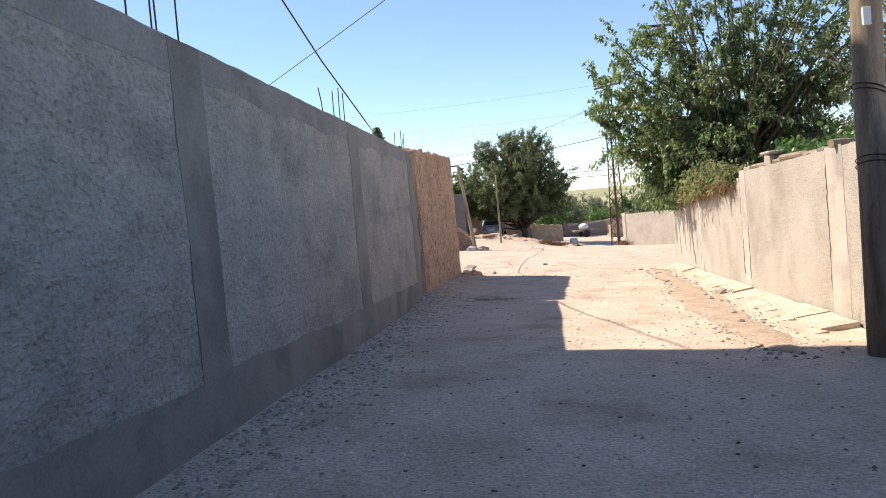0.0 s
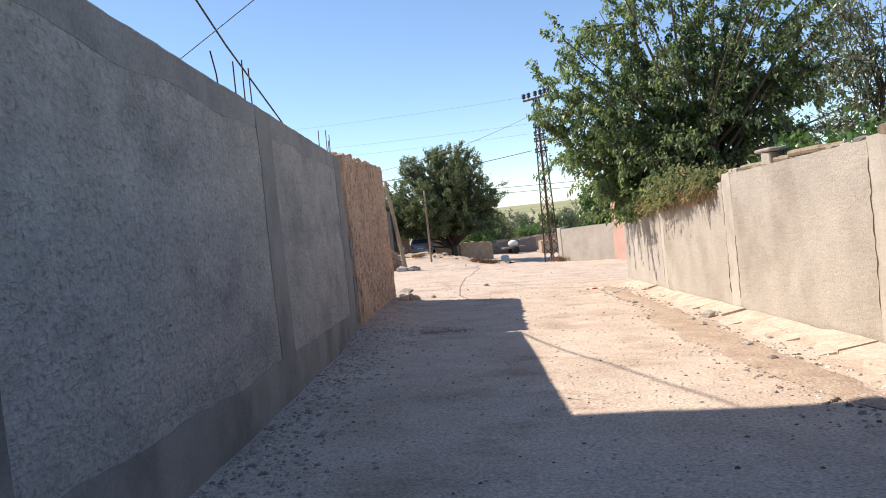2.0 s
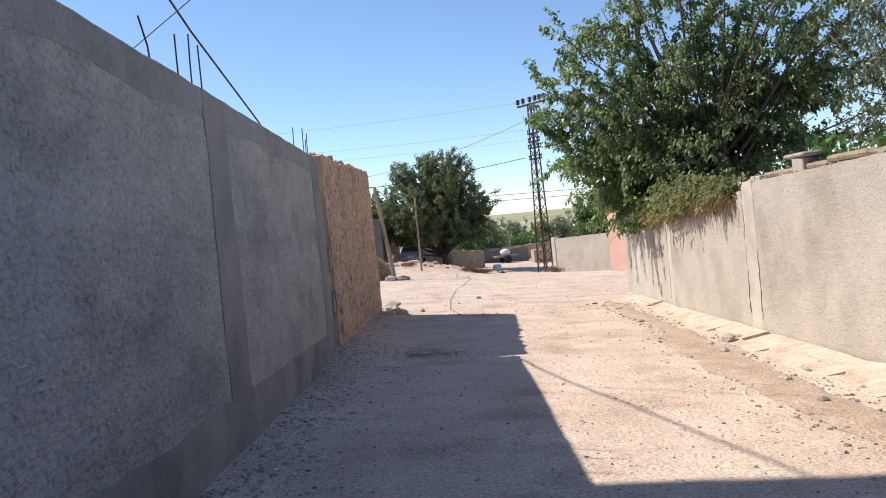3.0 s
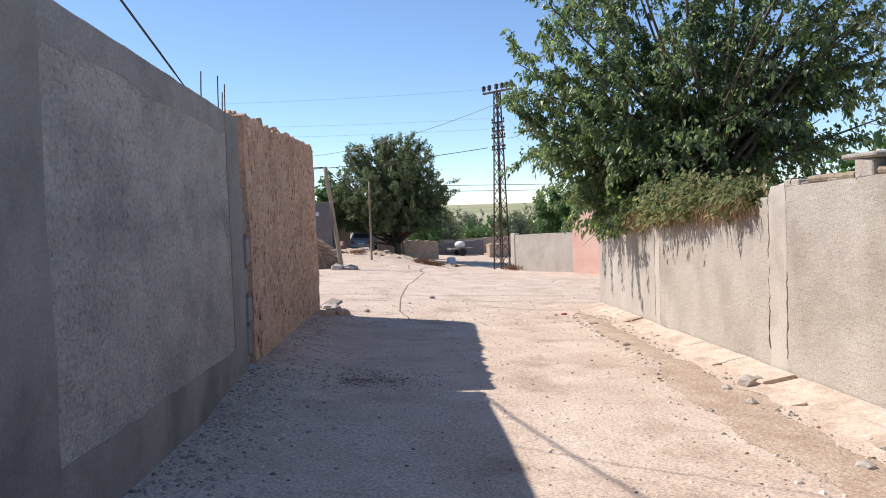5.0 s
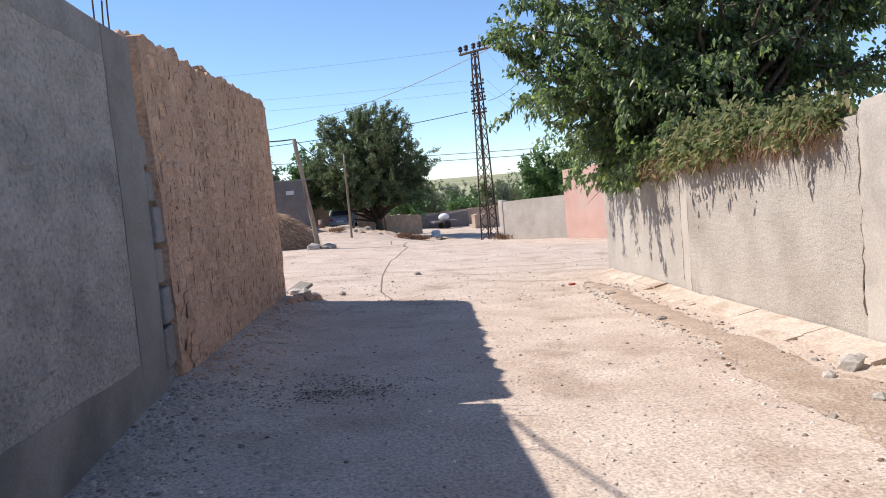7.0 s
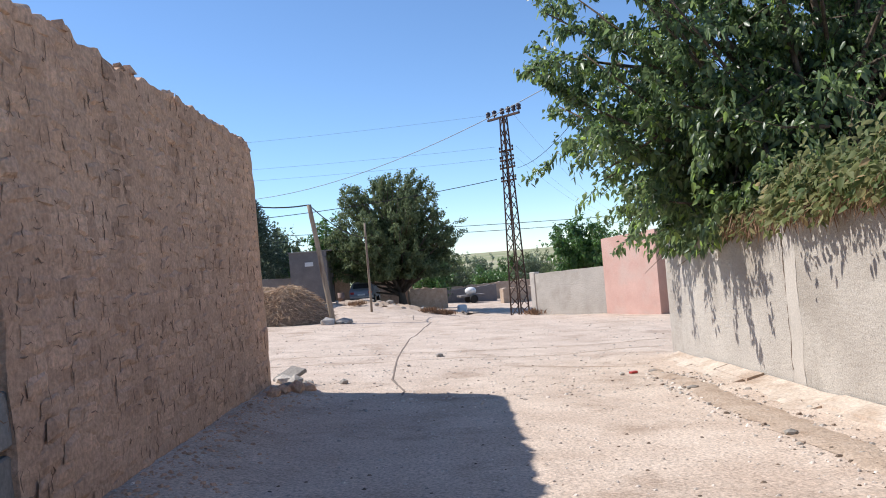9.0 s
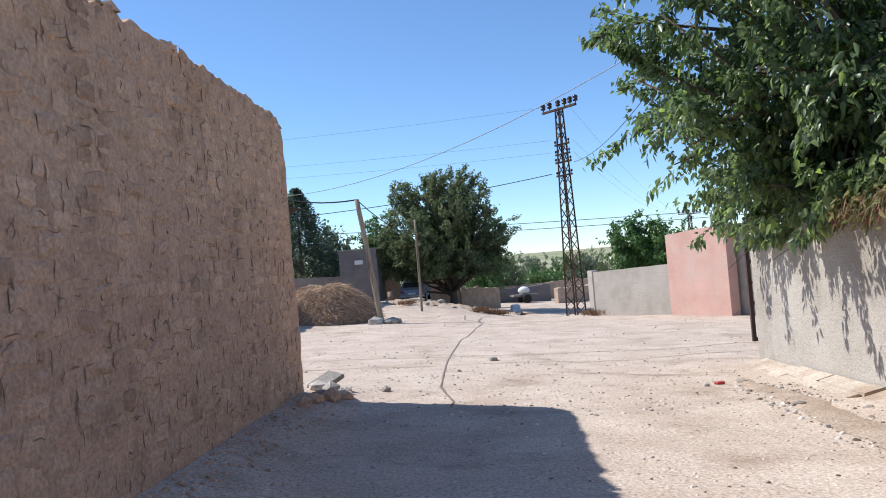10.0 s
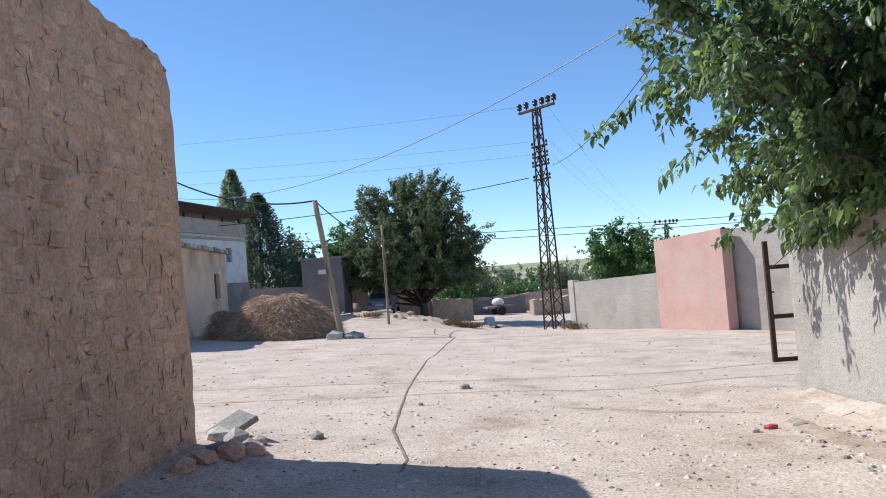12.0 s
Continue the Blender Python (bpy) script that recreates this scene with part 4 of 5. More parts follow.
# ---- vine over the garden wall ----
rg = np.random.default_rng(8)
vine = thing("climbing_vine", (6.4, 19.5, 1.4), "vine with dry hanging stems draped over the wall", "vine")
o = np.array((6.4, 19.5, 1.4))
n = 9000
yy = 16.6 + 6.6 * rg.uniform(0, 1, n) ** 0.9
tp = np.array([right_top(q) for q in yy])
xx = np.array([right_x(q) for q in yy])
thickness = 0.2 + 0.5 * np.array([noise.noise(Vector((q * 0.8, 0, 2))) for q in yy]) + 0.16 * np.array([noise.noise(Vector((q * 3.4, 5, 2))) for q in yy]) + 0.1 * np.sin((yy - 16.6) / 6.6 * np.pi)
ang = rg.uniform(-0.35, np.pi * 0.9, n)
rad_ = np.clip(thickness, 0.06, 1) * rg.uniform(0.3, 1.0, n) * rg.choice([1.0, 1.0, 1.3, 1.75], n)
cen = np.stack([xx + 0.05 - np.cos(ang) * rad_ * 1.0 * np.where(np.cos(ang) > 0, 1, 1.2), yy, tp + np.sin(ang) * rad_ * 1.25 - 0.04], 1) - o
hang = np.array([noise.noise(Vector((q * 2.4, 7, 2))) + 0.5 * noise.noise(Vector((q * 7, 7, 2))) for q in yy])
cen[:, 2] -= np.where((np.cos(ang) > 0.1), np.clip(hang, 0, 1) * rg.uniform(0, 0.4, n), 0)
d = np.stack([rg.normal(-0.45, 0.7, n), rg.normal(0, 0.9, n), rg.normal(-0.1, 0.7, n)], 1)
child("leaves", leaves_mesh("leaves", cen, d, 0.1, L_VINE, rg, 0.5, fine=True), vine)
n = 1300
yy = 16.6 + 6.4 * rg.uniform(0, 1, n)
cen = np.stack([np.array([right_x(q) for q in yy]) - rg.uniform(0.02, 0.3, n), yy, np.array([right_top(q) for q in yy]) + rg.uniform(-0.2, 0.08, n)], 1) - o
d = np.stack([rg.normal(-0.15, 0.35, n), rg.normal(0, 0.55, n), rg.normal(-0.8, 0.4, n)], 1)
tagged(child("dry_tangle", leaves_mesh("dry_tangle", cen, d, 0.19, L_DRY, rg, 0.3, 0.07), vine, "brown dry hanging stems"), kind="stuff")

vine2 = thing("climbing_vine", (5.6, 12.5, 1.85), "bright green creeper behind the wall top", "vine")
n = 2200
yy = rg.uniform(9.4, 15.6, n)
cen = np.stack([np.array([right_x(q) for q in yy]) + rg.uniform(0.2, 0.75, n), yy, 1.72 + 0.55 * rg.uniform(0, 1, n) ** 1.6 * (0.6 + np.array([noise.noise(Vector((q * 1.3, 4, 2))) for q in yy]))], 1) - np.array((5.6, 12.5, 1.85))
clump = np.array([noise.noise(Vector((q * 1.6, 9, 2))) for q in yy]) > -0.08
child("leaves", leaves_mesh("leaves", cen[clump], rg.normal(0, 1, (int(clump.sum()), 3)), 0.13, L_LIGHT, rg, 0.4, fine=True), vine2)

# ---- things on top of the garden wall ----
for y, ln, r, rot in ((10.6, 0.5, 0.06, 20), (12.6, 1.1, 0.055, 98), (13.9, 0.9, 0.05, 88), (15.0, 0.7, 0.05, 95), (15.9, 0.4, 0.06, 60), (14.6, 0.5, 0.045, 70)):
    v, f = tube_data([(-ln / 2, 0, 0), (0, 0.015, 0.01), (ln / 2, 0, 0)], [r, r * 0.95, r * 0.85], 8)
    ob = tagged(new("log", mesh("log", v, f, M_WOOD)), "weathered wooden log lying on the wall top", "log", "logs on the wall")
    ob.matrix_world = pose(right_x(y) + 0.14, y, right_top(y) + r * 0.9, 0, 0, rot)
for k, y in enumerate((9.6, 10.2, 11.3, 11.7, 12.1, 13.3, 14.2, 14.9, 15.5, 16.1)):
    rock(right_x(y) + 0.12, y, random.Random(k).uniform(0.07, 0.13), 50 + k, "loose stone lying on the wall top", 0.5, right_top(y) - 0.01)

for y, w, h, rot in ((14.15, 0.3, 0.2, 4), (13.1, 0.34, 0.12, -6), (15.75, 0.3, 0.09, 8)):
    ob = tagged(part("concrete_block", box_bm(-0.11, -w / 2, 0, 0.11, w / 2, h, 0.015), M_STUCCO_PALE, None), "pale concrete block set on the wall top", "block", "blocks on the wall")
    ob.matrix_world = pose(right_x(y) + 0.13, y, right_top(y) - 0.005, 0, 0, rot - 7)
cap = tagged(part("flat_stone", box_bm(-0.14, -0.34, 0, 0.14, 0.34, 0.06, 0.02), M_STONE, None), "flat stone laid across a block on the wall", "stone slab")
cap.matrix_world = pose(right_x(14.2) + 0.13, 14.2, right_top(14.15) + 0.196, 0, 0, -9)

# ---- straw heap ----
def heap(x, y, rx, ry, h, straws, seed, label):
    t = thing("straw_heap", (x, y, ground_z(x, y)), label, "straw heap")
    rgs = np.random.default_rng(seed)
    v, f, R, S = [], [], 14, 36

    def surf(u, a):
        k = 1 + 0.16 * noise.noise(Vector((math.cos(a) * 1.7, math.sin(a) * 1.7, seed)))
        z = h * (1 - u ** 3.0) * (1 + 0.25 * noise.noise(Vector((u * 2 * math.cos(a), u * 2 * math.sin(a), seed + 3))))
        return (rx * u * k * math.cos(a), ry * u * k * math.sin(a), z)
    for i in range(R + 1):
        for j in range(S):
            p = Vector(surf(i / R, 2 * math.pi * j / S))
            v.append(p * (1 + 0.05 * noise.noise(p * 4)) - Vector((0, 0, 0.08 if i == R else 0)))
    for i in range(R):
        for j in range(S):
            f.append((i * S + j, i * S + (j + 1) % S, (i + 1) * S + (j + 1) % S, (i + 1) * S + j))
    child("core", mesh("core", v, f, M_HAY_CORE, True), t)
    cen, d = [], []
    for _ in range(straws):
        cen.append(surf(rgs.uniform(0.05, 1) ** 0.6, rgs.uniform(0, 6.283)))
        d.append((rgs.normal(), rgs.normal(), rgs.normal(-0.3, 0.22)))
    child("straw", leaves_mesh("straw", np.array(cen), np.array(d), 0.45, M_HAY, rgs, 0.15, 0.035), t)


heap(-1.55, 45.6, 2.1, 1.6, 1.5, 17000, 2, "heap of dry brown straw beside a leaning pole")
heap(-3.6, 46.6, 0.9, 0.9, 1.0, 3500, 5, "small darker heap of straw by the shed")

# ---- shed ----
def box_wall(name, p, q, z0, z1, thick, material, parent, label="", holes=()):
    """A straight wall from p to q, thickness to its left, with openings cut as (from, to, low, high)."""
    p, q = Vector((*p, 0)), Vector((*q, 0))
    ln = (q - p).length
    m = Matrix.Translation((p.x, p.y, 0)) @ Matrix.Rotation(math.atan2(q.y - p.y, q.x - p.x), 4, "Z")
    bm = bmesh.new()
    xs_ = sorted({0.0, ln, *[h[0] for h in holes], *[h[1] for h in holes]})
    for a, b in zip(xs_, xs_[1:]):
        cut = [h for h in holes if h[0] <= a + 1e-6 and h[1] >= b - 1e-6]
        if cut:
            box_bm(a, 0, z0, b, thick, cut[0][2], 0, bm)
            box_bm(a, 0, cut[0][3], b, thick, z1, 0, bm)
        else:
            box_bm(a, 0, z0, b, thick, z1, 0, bm)
    return part(name, bm, material, parent, label, m=parent.matrix_world.inverted() @ m)


bpy.context.view_layer.update()
shed = thing("shed", (-5.1, 49, -0.9), "low mud-plastered shed with a small dark window", "shed")
bpy.context.view_layer.update()
box_wall("wall", (-5.5, 41.5), (-4.98, 55), -1.3, 2.72, 0.35, M_PLASTER, shed, holes=((10.9, 12.0, 0.6, 1.75),))
box_wall("wall", (-4.99, 55), (-10, 55.2), -1.3, 2.72, 0.35, M_PLASTER, shed)
box_wall("wall", (-10, 41.7), (-5.5, 41.5), -1.3, 2.72, 0.35, M_PLASTER, shed)
bm = bmesh.new()
ro = random.Random(5)
for k in range(26):
    y = 41.3 + k * 0.54
    xe = -5.5 + 0.0385 * (y - 41.5) + 0.3 + ro.uniform(-0.06, 0.06)
    box_bm(-10.2, y, 2.722, xe, y + 0.53, 2.86 + ro.uniform(-0.02, 0.04), 0.0, bm)
part("roof", bm, M_STONE, shed, "earth and stone slab roof edge", m=shed.matrix_world.inverted())
part("window_recess", box_bm(-0.6, 0, -0.15, 0.6, 0.05, 1.05), M_WOOD_DARK, shed, "dark wooden shutter in the window", m=shed.matrix_world.inverted() @ pose(-5.22, 52.95, 0.75, 0, 0, 88))

# ---- white house ----
wh = thing("house", (-6.5, 58, -1.0), "white farmhouse with grey cornice and rusty sheet roof", "house")
bpy.context.view_layer.update()
inv = wh.matrix_world.inverted()
box_wall("wall", (-8.8, 49), (-4.95, 62), -1.3, 4.1, 0.4, M_WHITE, wh, holes=((11.0, 11.7, 2.5, 3.3),))
box_wall("wall", (-4.96, 62), (-12, 64), -1.3, 4.1, 0.4, M_WHITE, wh)
ang_h = math.degrees(math.atan2(13, 3.85))
for z0, z1, out, mt, nm in ((4.1, 4.75, 0.06, M_CEMENT_PALE, "parapet"), (3.95, 4.1, 0.16, M_CEMENT_PALE, "cornice"), (3.7, 3.82, 0.1, M_CEMENT_PALE, "cornice"), (-1.3, 1.35, 0.05, M_CEMENT, "plinth")):
    part(nm, box_bm(-0.05, -out, z0, 13.6, 0.3, z1, 0.01), mt, wh, "grey rendered " + nm, m=inv @ pose(-8.8, 49, 0, 0, 0, ang_h))
part("window_shutter", box_bm(10.95, 0.15, 2.5, 11.75, 0.2, 3.3), M_GREYBLOCK, wh, "dull grey window shutter", m=inv @ pose(-8.8, 49, 0, 0, 0, ang_h))
for k in range(26):
    part("roof_sheet", box_bm(-0.3 + k * 0.53, -1.3, 0, 0.2 + k * 0.53, 3.4, 0.05, 0.012), M_WOOD_DARK, wh, m=inv @ pose(-8.8, 49, 5.0, 0, 0, ang_h) @ pose(0, 0, 0, -7, 0, 0))
for k in range(7):
    part("roof_post", box_bm(0.4 + k * 2.05, -0.1, 4.7, 0.5 + k * 2.05, 0.0, 4.98), M_RUST, wh, m=inv @ pose(-8.8, 49, 0, 0, 0, ang_h))

# ---- grey block building ----
gb = thing("block_building", (-0.8, 64, -1.2), "flat-roofed grey block building with a white sign", "building")
bpy.context.view_layer.update()
inv = gb.matrix_world.inverted()
box_wall("wall", (-2.0, 64), (0.45, 63.9), -1.6, 2.42, 0.3, M_GREYBLOCK, gb)
box_wall("wall", (0.46, 63.9), (0.8, 68), -1.6, 2.42, 0.3, M_GREYBLOCK, gb)
part("roof", box_bm(-2.05, 63.88, 2.424, 0.85, 68, 2.52, 0.01), M_CEMENT, gb, m=inv)
part("sign", box_bm(-1.0, 63.86, 1.5, -0.45, 63.9, 1.78, 0.005), M_PAPER, gb, "small white sign board", m=inv)

# ---- low walls and rubble in the background ----
wall_seg("wall_low", (-6.5, 66), (-2.0, 65), 1.0, 0.8, 0.3, M_GREYBLOCK, "low dark block wall in shade")
wall_seg("wall_low", (0.9, 71), (2.0, 71.2), 0.8, 0.7, 0.4, M_MUD, "low crumbling mud wall", jag=0.25)
wall_seg("wall_low", (3.6, 71), (6.8, 71.6), 0.75, 0.5, 0.4, M_MUD, "low crumbling mud wall", jag=0.12)
wall_seg("wall_low", (6.4, 70), (9.4, 71), -0.75, -1.0, 0.4, M_SOIL, "low broken mud wall", jag=0.12)
wall_seg("wall_far", (9.5, 82), (24, 84), -1.35, -1.2, 0.4, M_SOIL, "long low mud wall far off", jag=0.15, n=30)
wall_seg("wall_far", (14.5, 74), (21, 76), -1.6, -1.4, 0.6, M_SOIL, "collapsing mud wall far off", jag=0.15, n=20)
wall_seg("wall_far", (9.0, 78), (15, 79), -1.5, -1.3, 0.4, M_GREYBLOCK, "low grey wall far off", jag=0.1, n=20)
wp = tagged(part("whitewashed_stone", box_bm(-0.3, -0.25, -0.1, 0.3, 0.25, 0.5, 0.09), M_WHITE, None), "whitewashed block at the road's edge", "block")
wp.location = (9.1, 62.5, ground_z(9.1, 62.5))
drum = thing("oil_drum", (1.2, 62, ground_z(1.2, 62)), "small rusty oil drum on bare earth", "drum")
child("body", mesh("body", *tube_data([(0, 0, -0.05), (0, 0, 0.25), (0, 0, 0.27), (0, 0, 0.29), (0, 0, 0.6)], [0.22, 0.22, 0.24, 0.22, 0.22], 12), M_SHEET, True), drum)
for k in range(26):
    rq = random.Random(200 + k)
    x = rq.uniform(-0.5, 9)
    rock(x, rq.uniform(58, 64), rq.uniform(0.1, 0.3), 300 + k, "rubble stone on the earth bank")
for k, (x, y) in enumerate(((2.0, 57.5), (6.3, 57.8), (6.9, 58.1), (7.4, 57.9), (10.6, 46.6), (10.0, 47.0))):
    t = thing("dry_weeds", (x, y, ground_z(x, y)), "tuft of dry grey-green weeds", "weeds", "weeds")
    n = 260
    child("blades", leaves_mesh("blades", np.stack([rg.normal(0, 0.25, n), rg.normal(0, 0.2, n), rg.uniform(0, 0.08, n)], 1), np.stack([rg.normal(0, 0.5, n), rg.normal(0, 0.5, n), np.full(n, 1.0)], 1), 0.32, L_DRY, rg, 0.05, 0.12), t)

# ---- parked car ----
def car(at, rz, label):
    t = thing("car", at, label, "car", rz=rz)
    prof = [(-2.0, 0.35), (-2.05, 0.62), (-1.95, 0.9), (-1.75, 0.98), (-1.45, 1.42), (-0.6, 1.5), (0.35, 1.45), (0.95, 0.98), (1.85, 0.86), (2.05, 0.6), (2.0, 0.35)]
    v, f, n = [], [], len(prof)
    for s in (-1, 1):
        for x, z in prof:
            v.append((x, s * (0.82 if z < 1.1 else 0.66), z))
    for i in range(n):
        j = (i + 1) % n
        f.append((i, j, j + n, i + n))
    f += [tuple(range(n))[::-1], tuple(range(n, 2 * n))]
    me = mesh("body", v, f, M_CAR)
    bm = bmesh.new()
    bm.from_mesh(me)
    bmesh.ops.recalc_face_normals(bm, faces=bm.faces)
    bmesh.ops.bevel(bm, geom=bm.edges[:], offset=0.05, segments=2, affect="EDGES")
    part("body", bm, M_CAR, t)

    def pane(name, q):
        child(name, mesh(name, q, [(0, 1, 2, 3)], M_GLASS), t)
    pane("rear_window", [(-1.735, -0.62, 1.06), (-1.735, 0.62, 1.06), (-1.5, 0.55, 1.38), (-1.5, -0.55, 1.38)])
    pane("windscreen", [(0.93, -0.62, 1.05), (0.93, 0.62, 1.05), (0.45, 0.55, 1.4), (0.45, -0.55, 1.4)])
    for s in (-1, 1):
        pane("side_window", [(-1.35, s * 0.8, 1.05), (0.7, s * 0.8, 1.05), (0.3, s * 0.69, 1.38), (-1.25, s * 0.69, 1.38)])
        part("tail_lamp", box_bm(-2.06, s * 0.62 - 0.12, 0.68, -2.0, s * 0.62 + 0.12, 0.84, 0.015), M_RED, t, "red tail lamp")
        for x in (-1.3, 1.3):
            v2, f2 = tube_data([(x, s * 0.66, 0.3), (x, s * 0.7, 0.3), (x, s * 0.83, 0.3), (x, s * 0.86, 0.3)], [0.26, 0.31, 0.31, 0.26], 16)
            w = child("wheel", mesh("wheel", v2, f2, M_TYRE), t)
            v2, f2 = tube_data([(x, s * 0.862, 0.3), (x, s * 0.87, 0.3)], [0.18, 0.15], 12)
            child("rim", mesh("rim", v2, f2, M_CHROME), w)
    part("bumper", box_bm(-2.14, -0.8, 0.4, -2.03, 0.8, 0.55, 0.03), M_CHROME, t, "dull metal bumper")
    part("number_plate", box_bm(-2.16, -0.25, 0.58, -2.05, 0.25, 0.7, 0.005), M_PAPER, t)


car((2.95, 67.0, ground_z(2.95, 67.0) + 0.02), 80, "dusty blue-grey estate car parked by ruins")

# ---- water tank trailer ----
tk = thing("tank_trailer", (12.3, 77, ground_z(12.3, 77)), "white water tank trailer parked by a wall", "trailer", rz=10)
bm = bmesh.new()
bmesh.ops.create_uvsphere(bm, u_segments=18, v_segments=12, radius=1)
for v in bm.verts:
    v.co = (v.co.x * 0.5, v.co.y * 0.45, 1.02 + v.co.z * 0.34)
part("tank", bm, M_WHITE, tk, "rounded white tank", True)
part("chassis", box_bm(-1.1, -0.5, 0.55, 1.1, 0.5, 0.72, 0.02), M_GREYBLOCK, tk)
for s in (-1, 1):
    v, f = tube_data([(0, s * 0.6, 0.35), (0, s * 0.64, 0.35), (0, s * 0.8, 0.35), (0, s * 0.83, 0.35)], [0.3, 0.36, 0.36, 0.3], 14)
    child("wheel", mesh("wheel", v, f, M_TYRE), tk)

# ---- stones and litter on the street ----
def scatter(name, count, r0, r1, area, material, label, seed, flat=0.5):
    rs = random.Random(seed)
    ch = []
    while len(ch) < count:
        x, y = area(rs)
        r = r0 * (r1 / r0) ** (rs.random() ** 2.2)
        ch.append(rock_lite((x, y, ground_z(x, y) + r * flat * 0.35), r, rs, flat))
    return tagged(new(name, mesh(name, *merge(ch), material)), label, "gravel", kind="stuff")


def rock_lite(c, r, rs, flat):
    a = rs.uniform(0, 6.3)
    v = []
    for k in range(5):
        q = r * rs.uniform(0.7, 1.25)
        v.append((c[0] + q * math.cos(a + k * 1.257), c[1] + q * math.sin(a + k * 1.257) * 0.8, c[2] - r * flat * 0.5))
    t = len(v)
    for k in range(3):
        q = r * rs.uniform(0.35, 0.7)
        v.append((c[0] + q * math.cos(a + k * 2.09), c[1] + q * math.sin(a + k * 2.09) * 0.8, c[2] + r * flat * rs.uniform(0.4, 0.8)))
    f = [(0, 1, 5), (1, 2, 6), (1, 6, 5), (2, 3, 6), (3, 4, 7), (3, 7, 6), (4, 0, 5), (4, 5, 7), (5, 6, 7)]
    return v, f


def lane(rs):
    y = 2.2 + 26 * rs.random() ** 1.3
    return rs.uniform(left_x(y) + 0.03, apron_x(y) + 0.2), y


def wall_foot(rs):
    y = rs.uniform(3, 17)
    return left_x(y) + 0.04 + abs(rs.gauss(0, 0.42)), y


def square(rs):
    return rs.uniform(-6, 12), 22 + 36 * rs.random() ** 1.5


def soil(rs):
    y = rs.uniform(8, 24)
    return apron_x(y) - 0.05 + rs.gauss(0, 0.3), y


def ash(rs):
    return 0.4 + rs.gauss(0, 0.42), 16.55 + rs.gauss(0, 0.33)


def mud_foot(rs):
    y = rs.uniform(16.8, 24)
    return mud_x(y) + 0.05 + abs(rs.gauss(0, 0.35)), y


scatter("gravel", 8000, 0.005, 0.026, lane, M_PEBBLE, "small pale gravel strewn over the lane", 1)
scatter("gravel", 4500, 0.006, 0.036, wall_foot, M_CHIP, "stone chips heaped along the wall foot", 2)
scatter("gravel", 6500, 0.009, 0.04, square, M_PEBBLE, "small stones strewn over the square", 3)
scatter("gravel", 1800, 0.008, 0.045, soil, M_PEBBLE, "stones and clods along the loose soil strip", 4)
scatter("litter", 1400, 0.004, 0.026, lane, M_LITTER, "dark clods and droppings on the lane", 5)
scatter("litter", 2800, 0.003, 0.017, ash, M_LITTER, "charred scraps on the ashy patch", 6)
scatter("gravel", 900, 0.008, 0.04, mud_foot, M_MUD, "crumbs of mud brick at the wall foot", 7)
scatter("litter", 260, 0.01, 0.04, square, M_LITTER, "dark clods on the square", 8)

scatter("gravel", 800, 0.012, 0.042, wall_foot, M_CHIP, "coarse brown stone chips along the wall foot", 12)
scatter("litter", 600, 0.01, 0.045, soil, M_LITTER, "brown leaf litter and clods on the soil strip", 13)
scatter("gravel", 350, 0.015, 0.06, soil, M_STONE, "broken stones along the soil strip", 14)

# ---- mud bricks, each with its own edges ----
rb = random.Random(77)


def brick_mesh(k):
    rk = random.Random(900 + k)
    bm = bmesh.new()
    grid = []
    for i in range(4):
        for j in range(4):
            u, w = (-0.5, -0.3, 0.3, 0.5)[i], (-0.5, -0.27, 0.27, 0.5)[j]
            edge = i in (0, 3) or j in (0, 3)
            corner = i in (0, 3) and j in (0, 3)
            x = 0.0 if edge else rk.uniform(0.6, 1.0)
            s = 0.9 if corner else 1.0
            grid.append(bm.verts.new((x, u * s + rk.uniform(-0.09, 0.09), w * s + rk.uniform(-0.12, 0.12))))
    for i in range(3):
        for j in range(3):
            a = i * 4 + j
            bm.faces.new((grid[a], grid[a + 4], grid[a + 5], grid[a + 1]))
    me = bpy.data.meshes.new("mud_brick")
    bmesh.ops.recalc_face_normals(bm, faces=bm.faces)
    bm.to_mesh(me)
    bm.free()
    me.materials.append(M_MUD)
    if me.polygons[4].normal.x < 0:
        me.flip_normals()
    return me


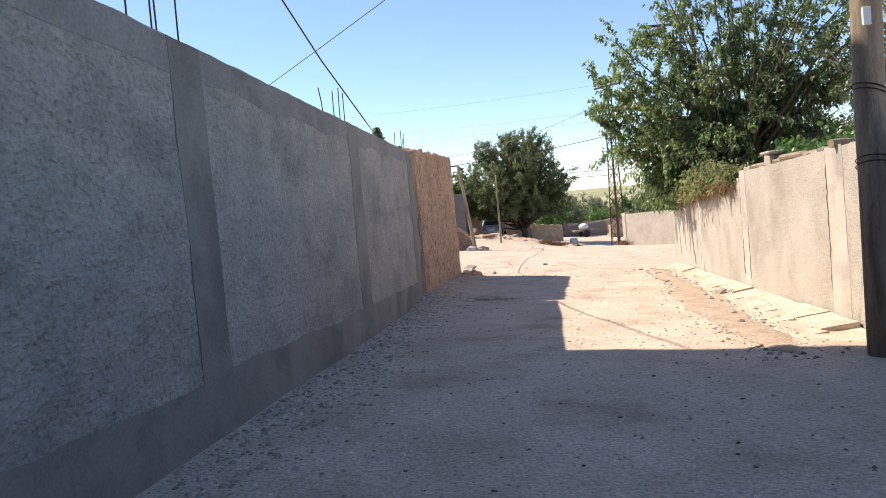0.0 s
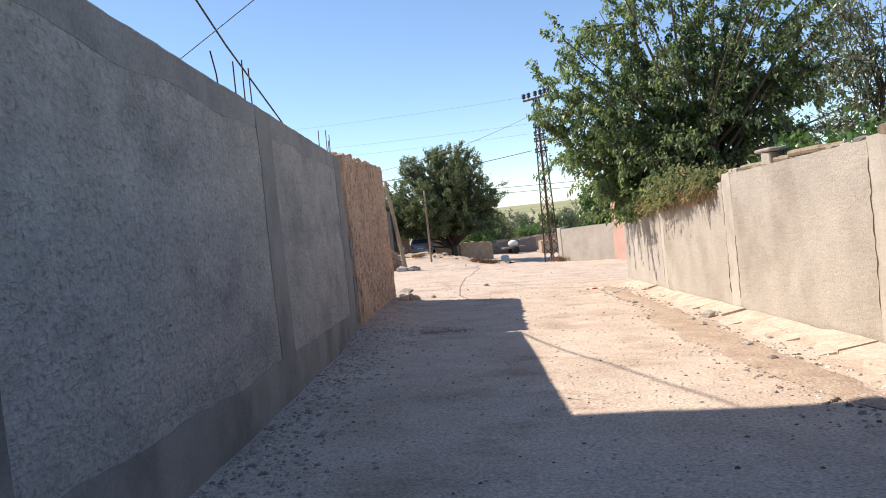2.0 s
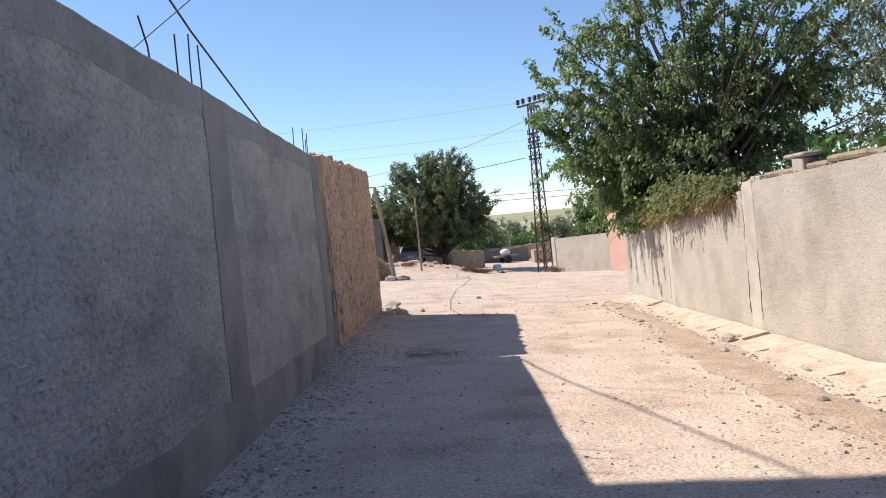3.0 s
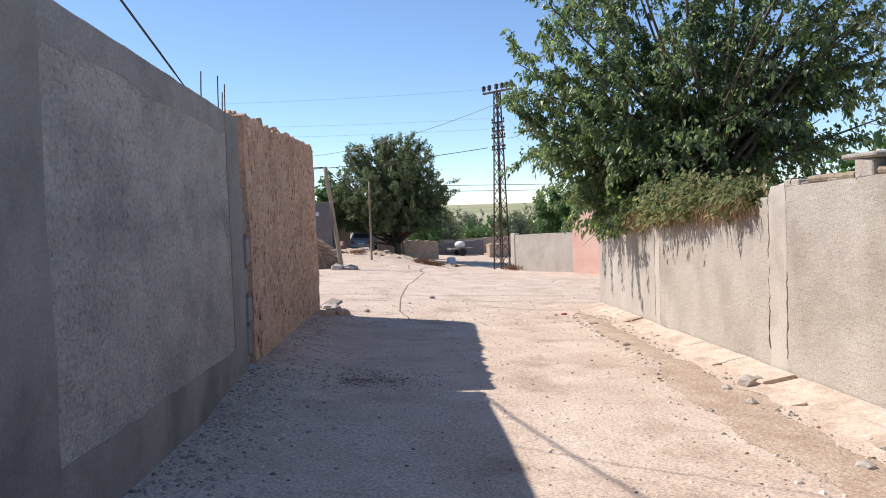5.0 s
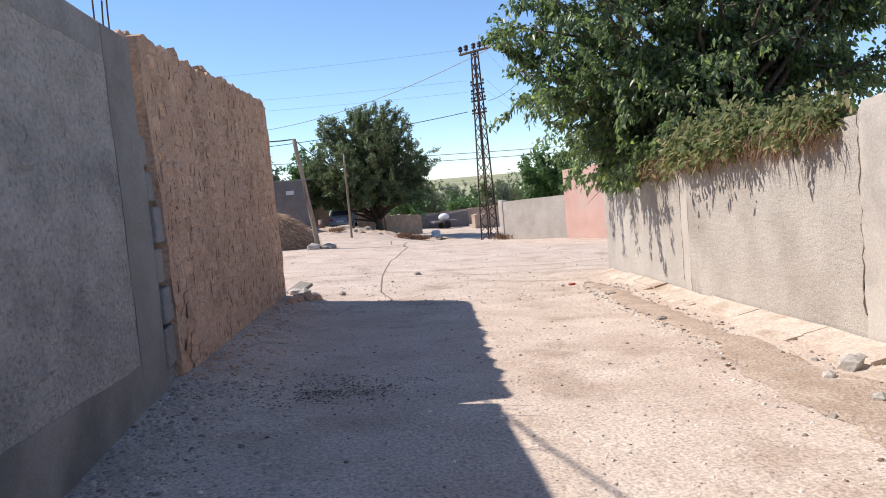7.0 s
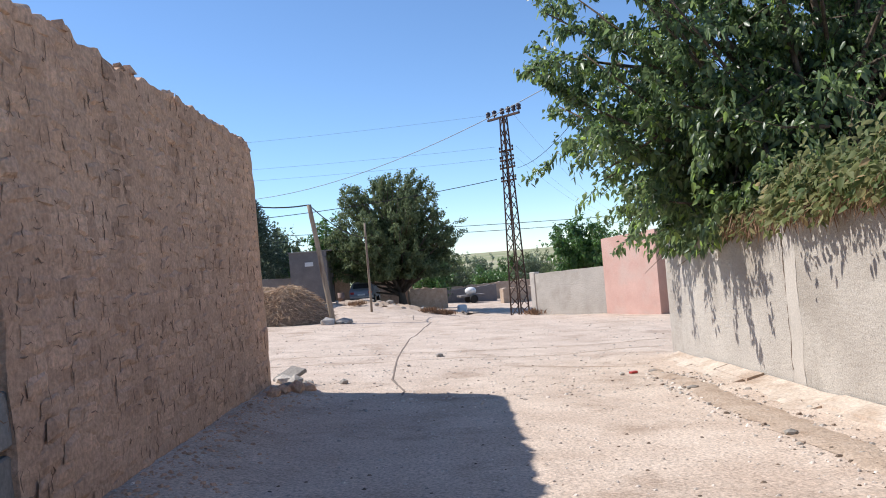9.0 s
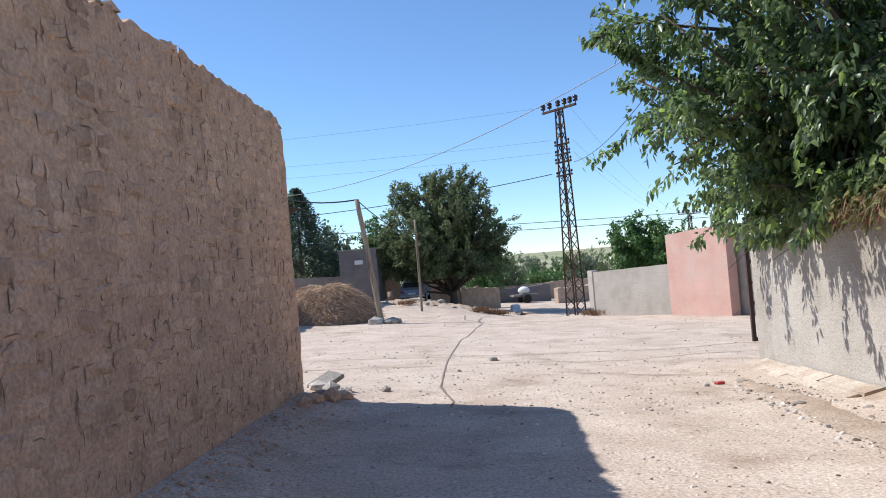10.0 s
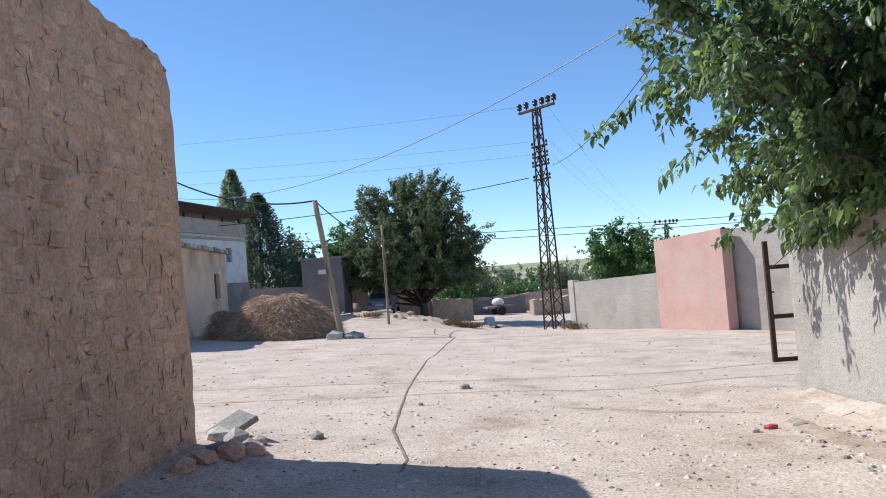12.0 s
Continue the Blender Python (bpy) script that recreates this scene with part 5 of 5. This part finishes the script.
kinds = [brick_mesh(k) for k in range(14)]
rest, made = [], 0
row, z = 0, -0.75
while z < 3.1:
    h = rb.uniform(0.12, 0.165)
    y = 16.84 + (row % 2) * 0.14 + rb.uniform(-0.05, 0.05)
    while y < 24.12:
        w = rb.uniform(0.2, 0.36)
        yc, zc = y + w / 2, z + h / 2 + rb.uniform(-0.012, 0.012)
        if zc + h / 2 < mud_top(yc) + 0.02 and zc > gz(mud_x(yc), yc) + 0.02 and yc < 24.1 and yc - w / 2 > 16.83 + 0.34 * (2.9 - zc) / 3.6 and rb.random() > 0.16:
            proud = rb.uniform(0.01, 0.03)
            wob = noise.noise(Vector((yc * 0.9, zc * 0.9, 1.5))) * 0.03 + noise.noise(Vector((yc * 4, zc * 4, 4))) * 0.012
            m = pose(mud_x(yc) - 0.006 + wob, yc, zc, rb.uniform(-9, 9), rb.uniform(-3, 3), -5.9 + rb.uniform(-4, 4)) @ Matrix.Diagonal((proud, w * 0.97, h * 0.97, 1))
            me = rb.choice(kinds)
            if made < 300 and 18.6 < yc < 23.4:
                child("mud_brick", me, wm, m=m)
                made += 1
            else:
                rest.append(([m @ q.co for q in me.vertices], [tuple(p.vertices) for p in me.polygons]))
        y += w
    z += h
    row += 1
# crumbling bricks along the broken top and the end
for _ in range(150):
    y = rb.uniform(16.82, 24.15)
    rest.append(rock_lite((mud_x(y) - rb.uniform(0.02, 0.5), y, mud_top(y) - 0.02), rb.uniform(0.04, 0.1), rb, 0.8))
for _ in range(160):
    z = rb.uniform(-0.7, 2.95)
    rest.append(rock_lite((mud_x(24.18) - rb.uniform(0.03, 0.5), 24.18 + rb.uniform(-0.03, 0.03), z), rb.uniform(0.03, 0.07), rb, 0.9))
tagged(child("mud_bricks", mesh("mud_bricks", *merge(rest), M_MUD), wm), kind="stuff")

# crevices where the mud has washed out of the joints: dark tubes carry their shade
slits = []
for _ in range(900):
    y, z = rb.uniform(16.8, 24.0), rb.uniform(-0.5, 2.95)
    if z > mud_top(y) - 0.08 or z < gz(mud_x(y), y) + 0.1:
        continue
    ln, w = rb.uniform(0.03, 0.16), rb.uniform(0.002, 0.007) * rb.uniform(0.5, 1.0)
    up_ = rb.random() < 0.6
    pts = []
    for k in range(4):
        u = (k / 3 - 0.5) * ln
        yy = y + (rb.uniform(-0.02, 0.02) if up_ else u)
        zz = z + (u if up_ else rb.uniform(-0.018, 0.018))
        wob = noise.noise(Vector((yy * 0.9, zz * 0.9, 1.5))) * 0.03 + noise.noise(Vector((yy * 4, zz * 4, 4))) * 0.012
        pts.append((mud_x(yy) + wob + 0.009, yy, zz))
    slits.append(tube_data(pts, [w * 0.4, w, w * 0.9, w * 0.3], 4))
tagged(child("crevices", mesh("crevices", *merge(slits), M_CREVICE_SHADE), wm), kind="stuff")
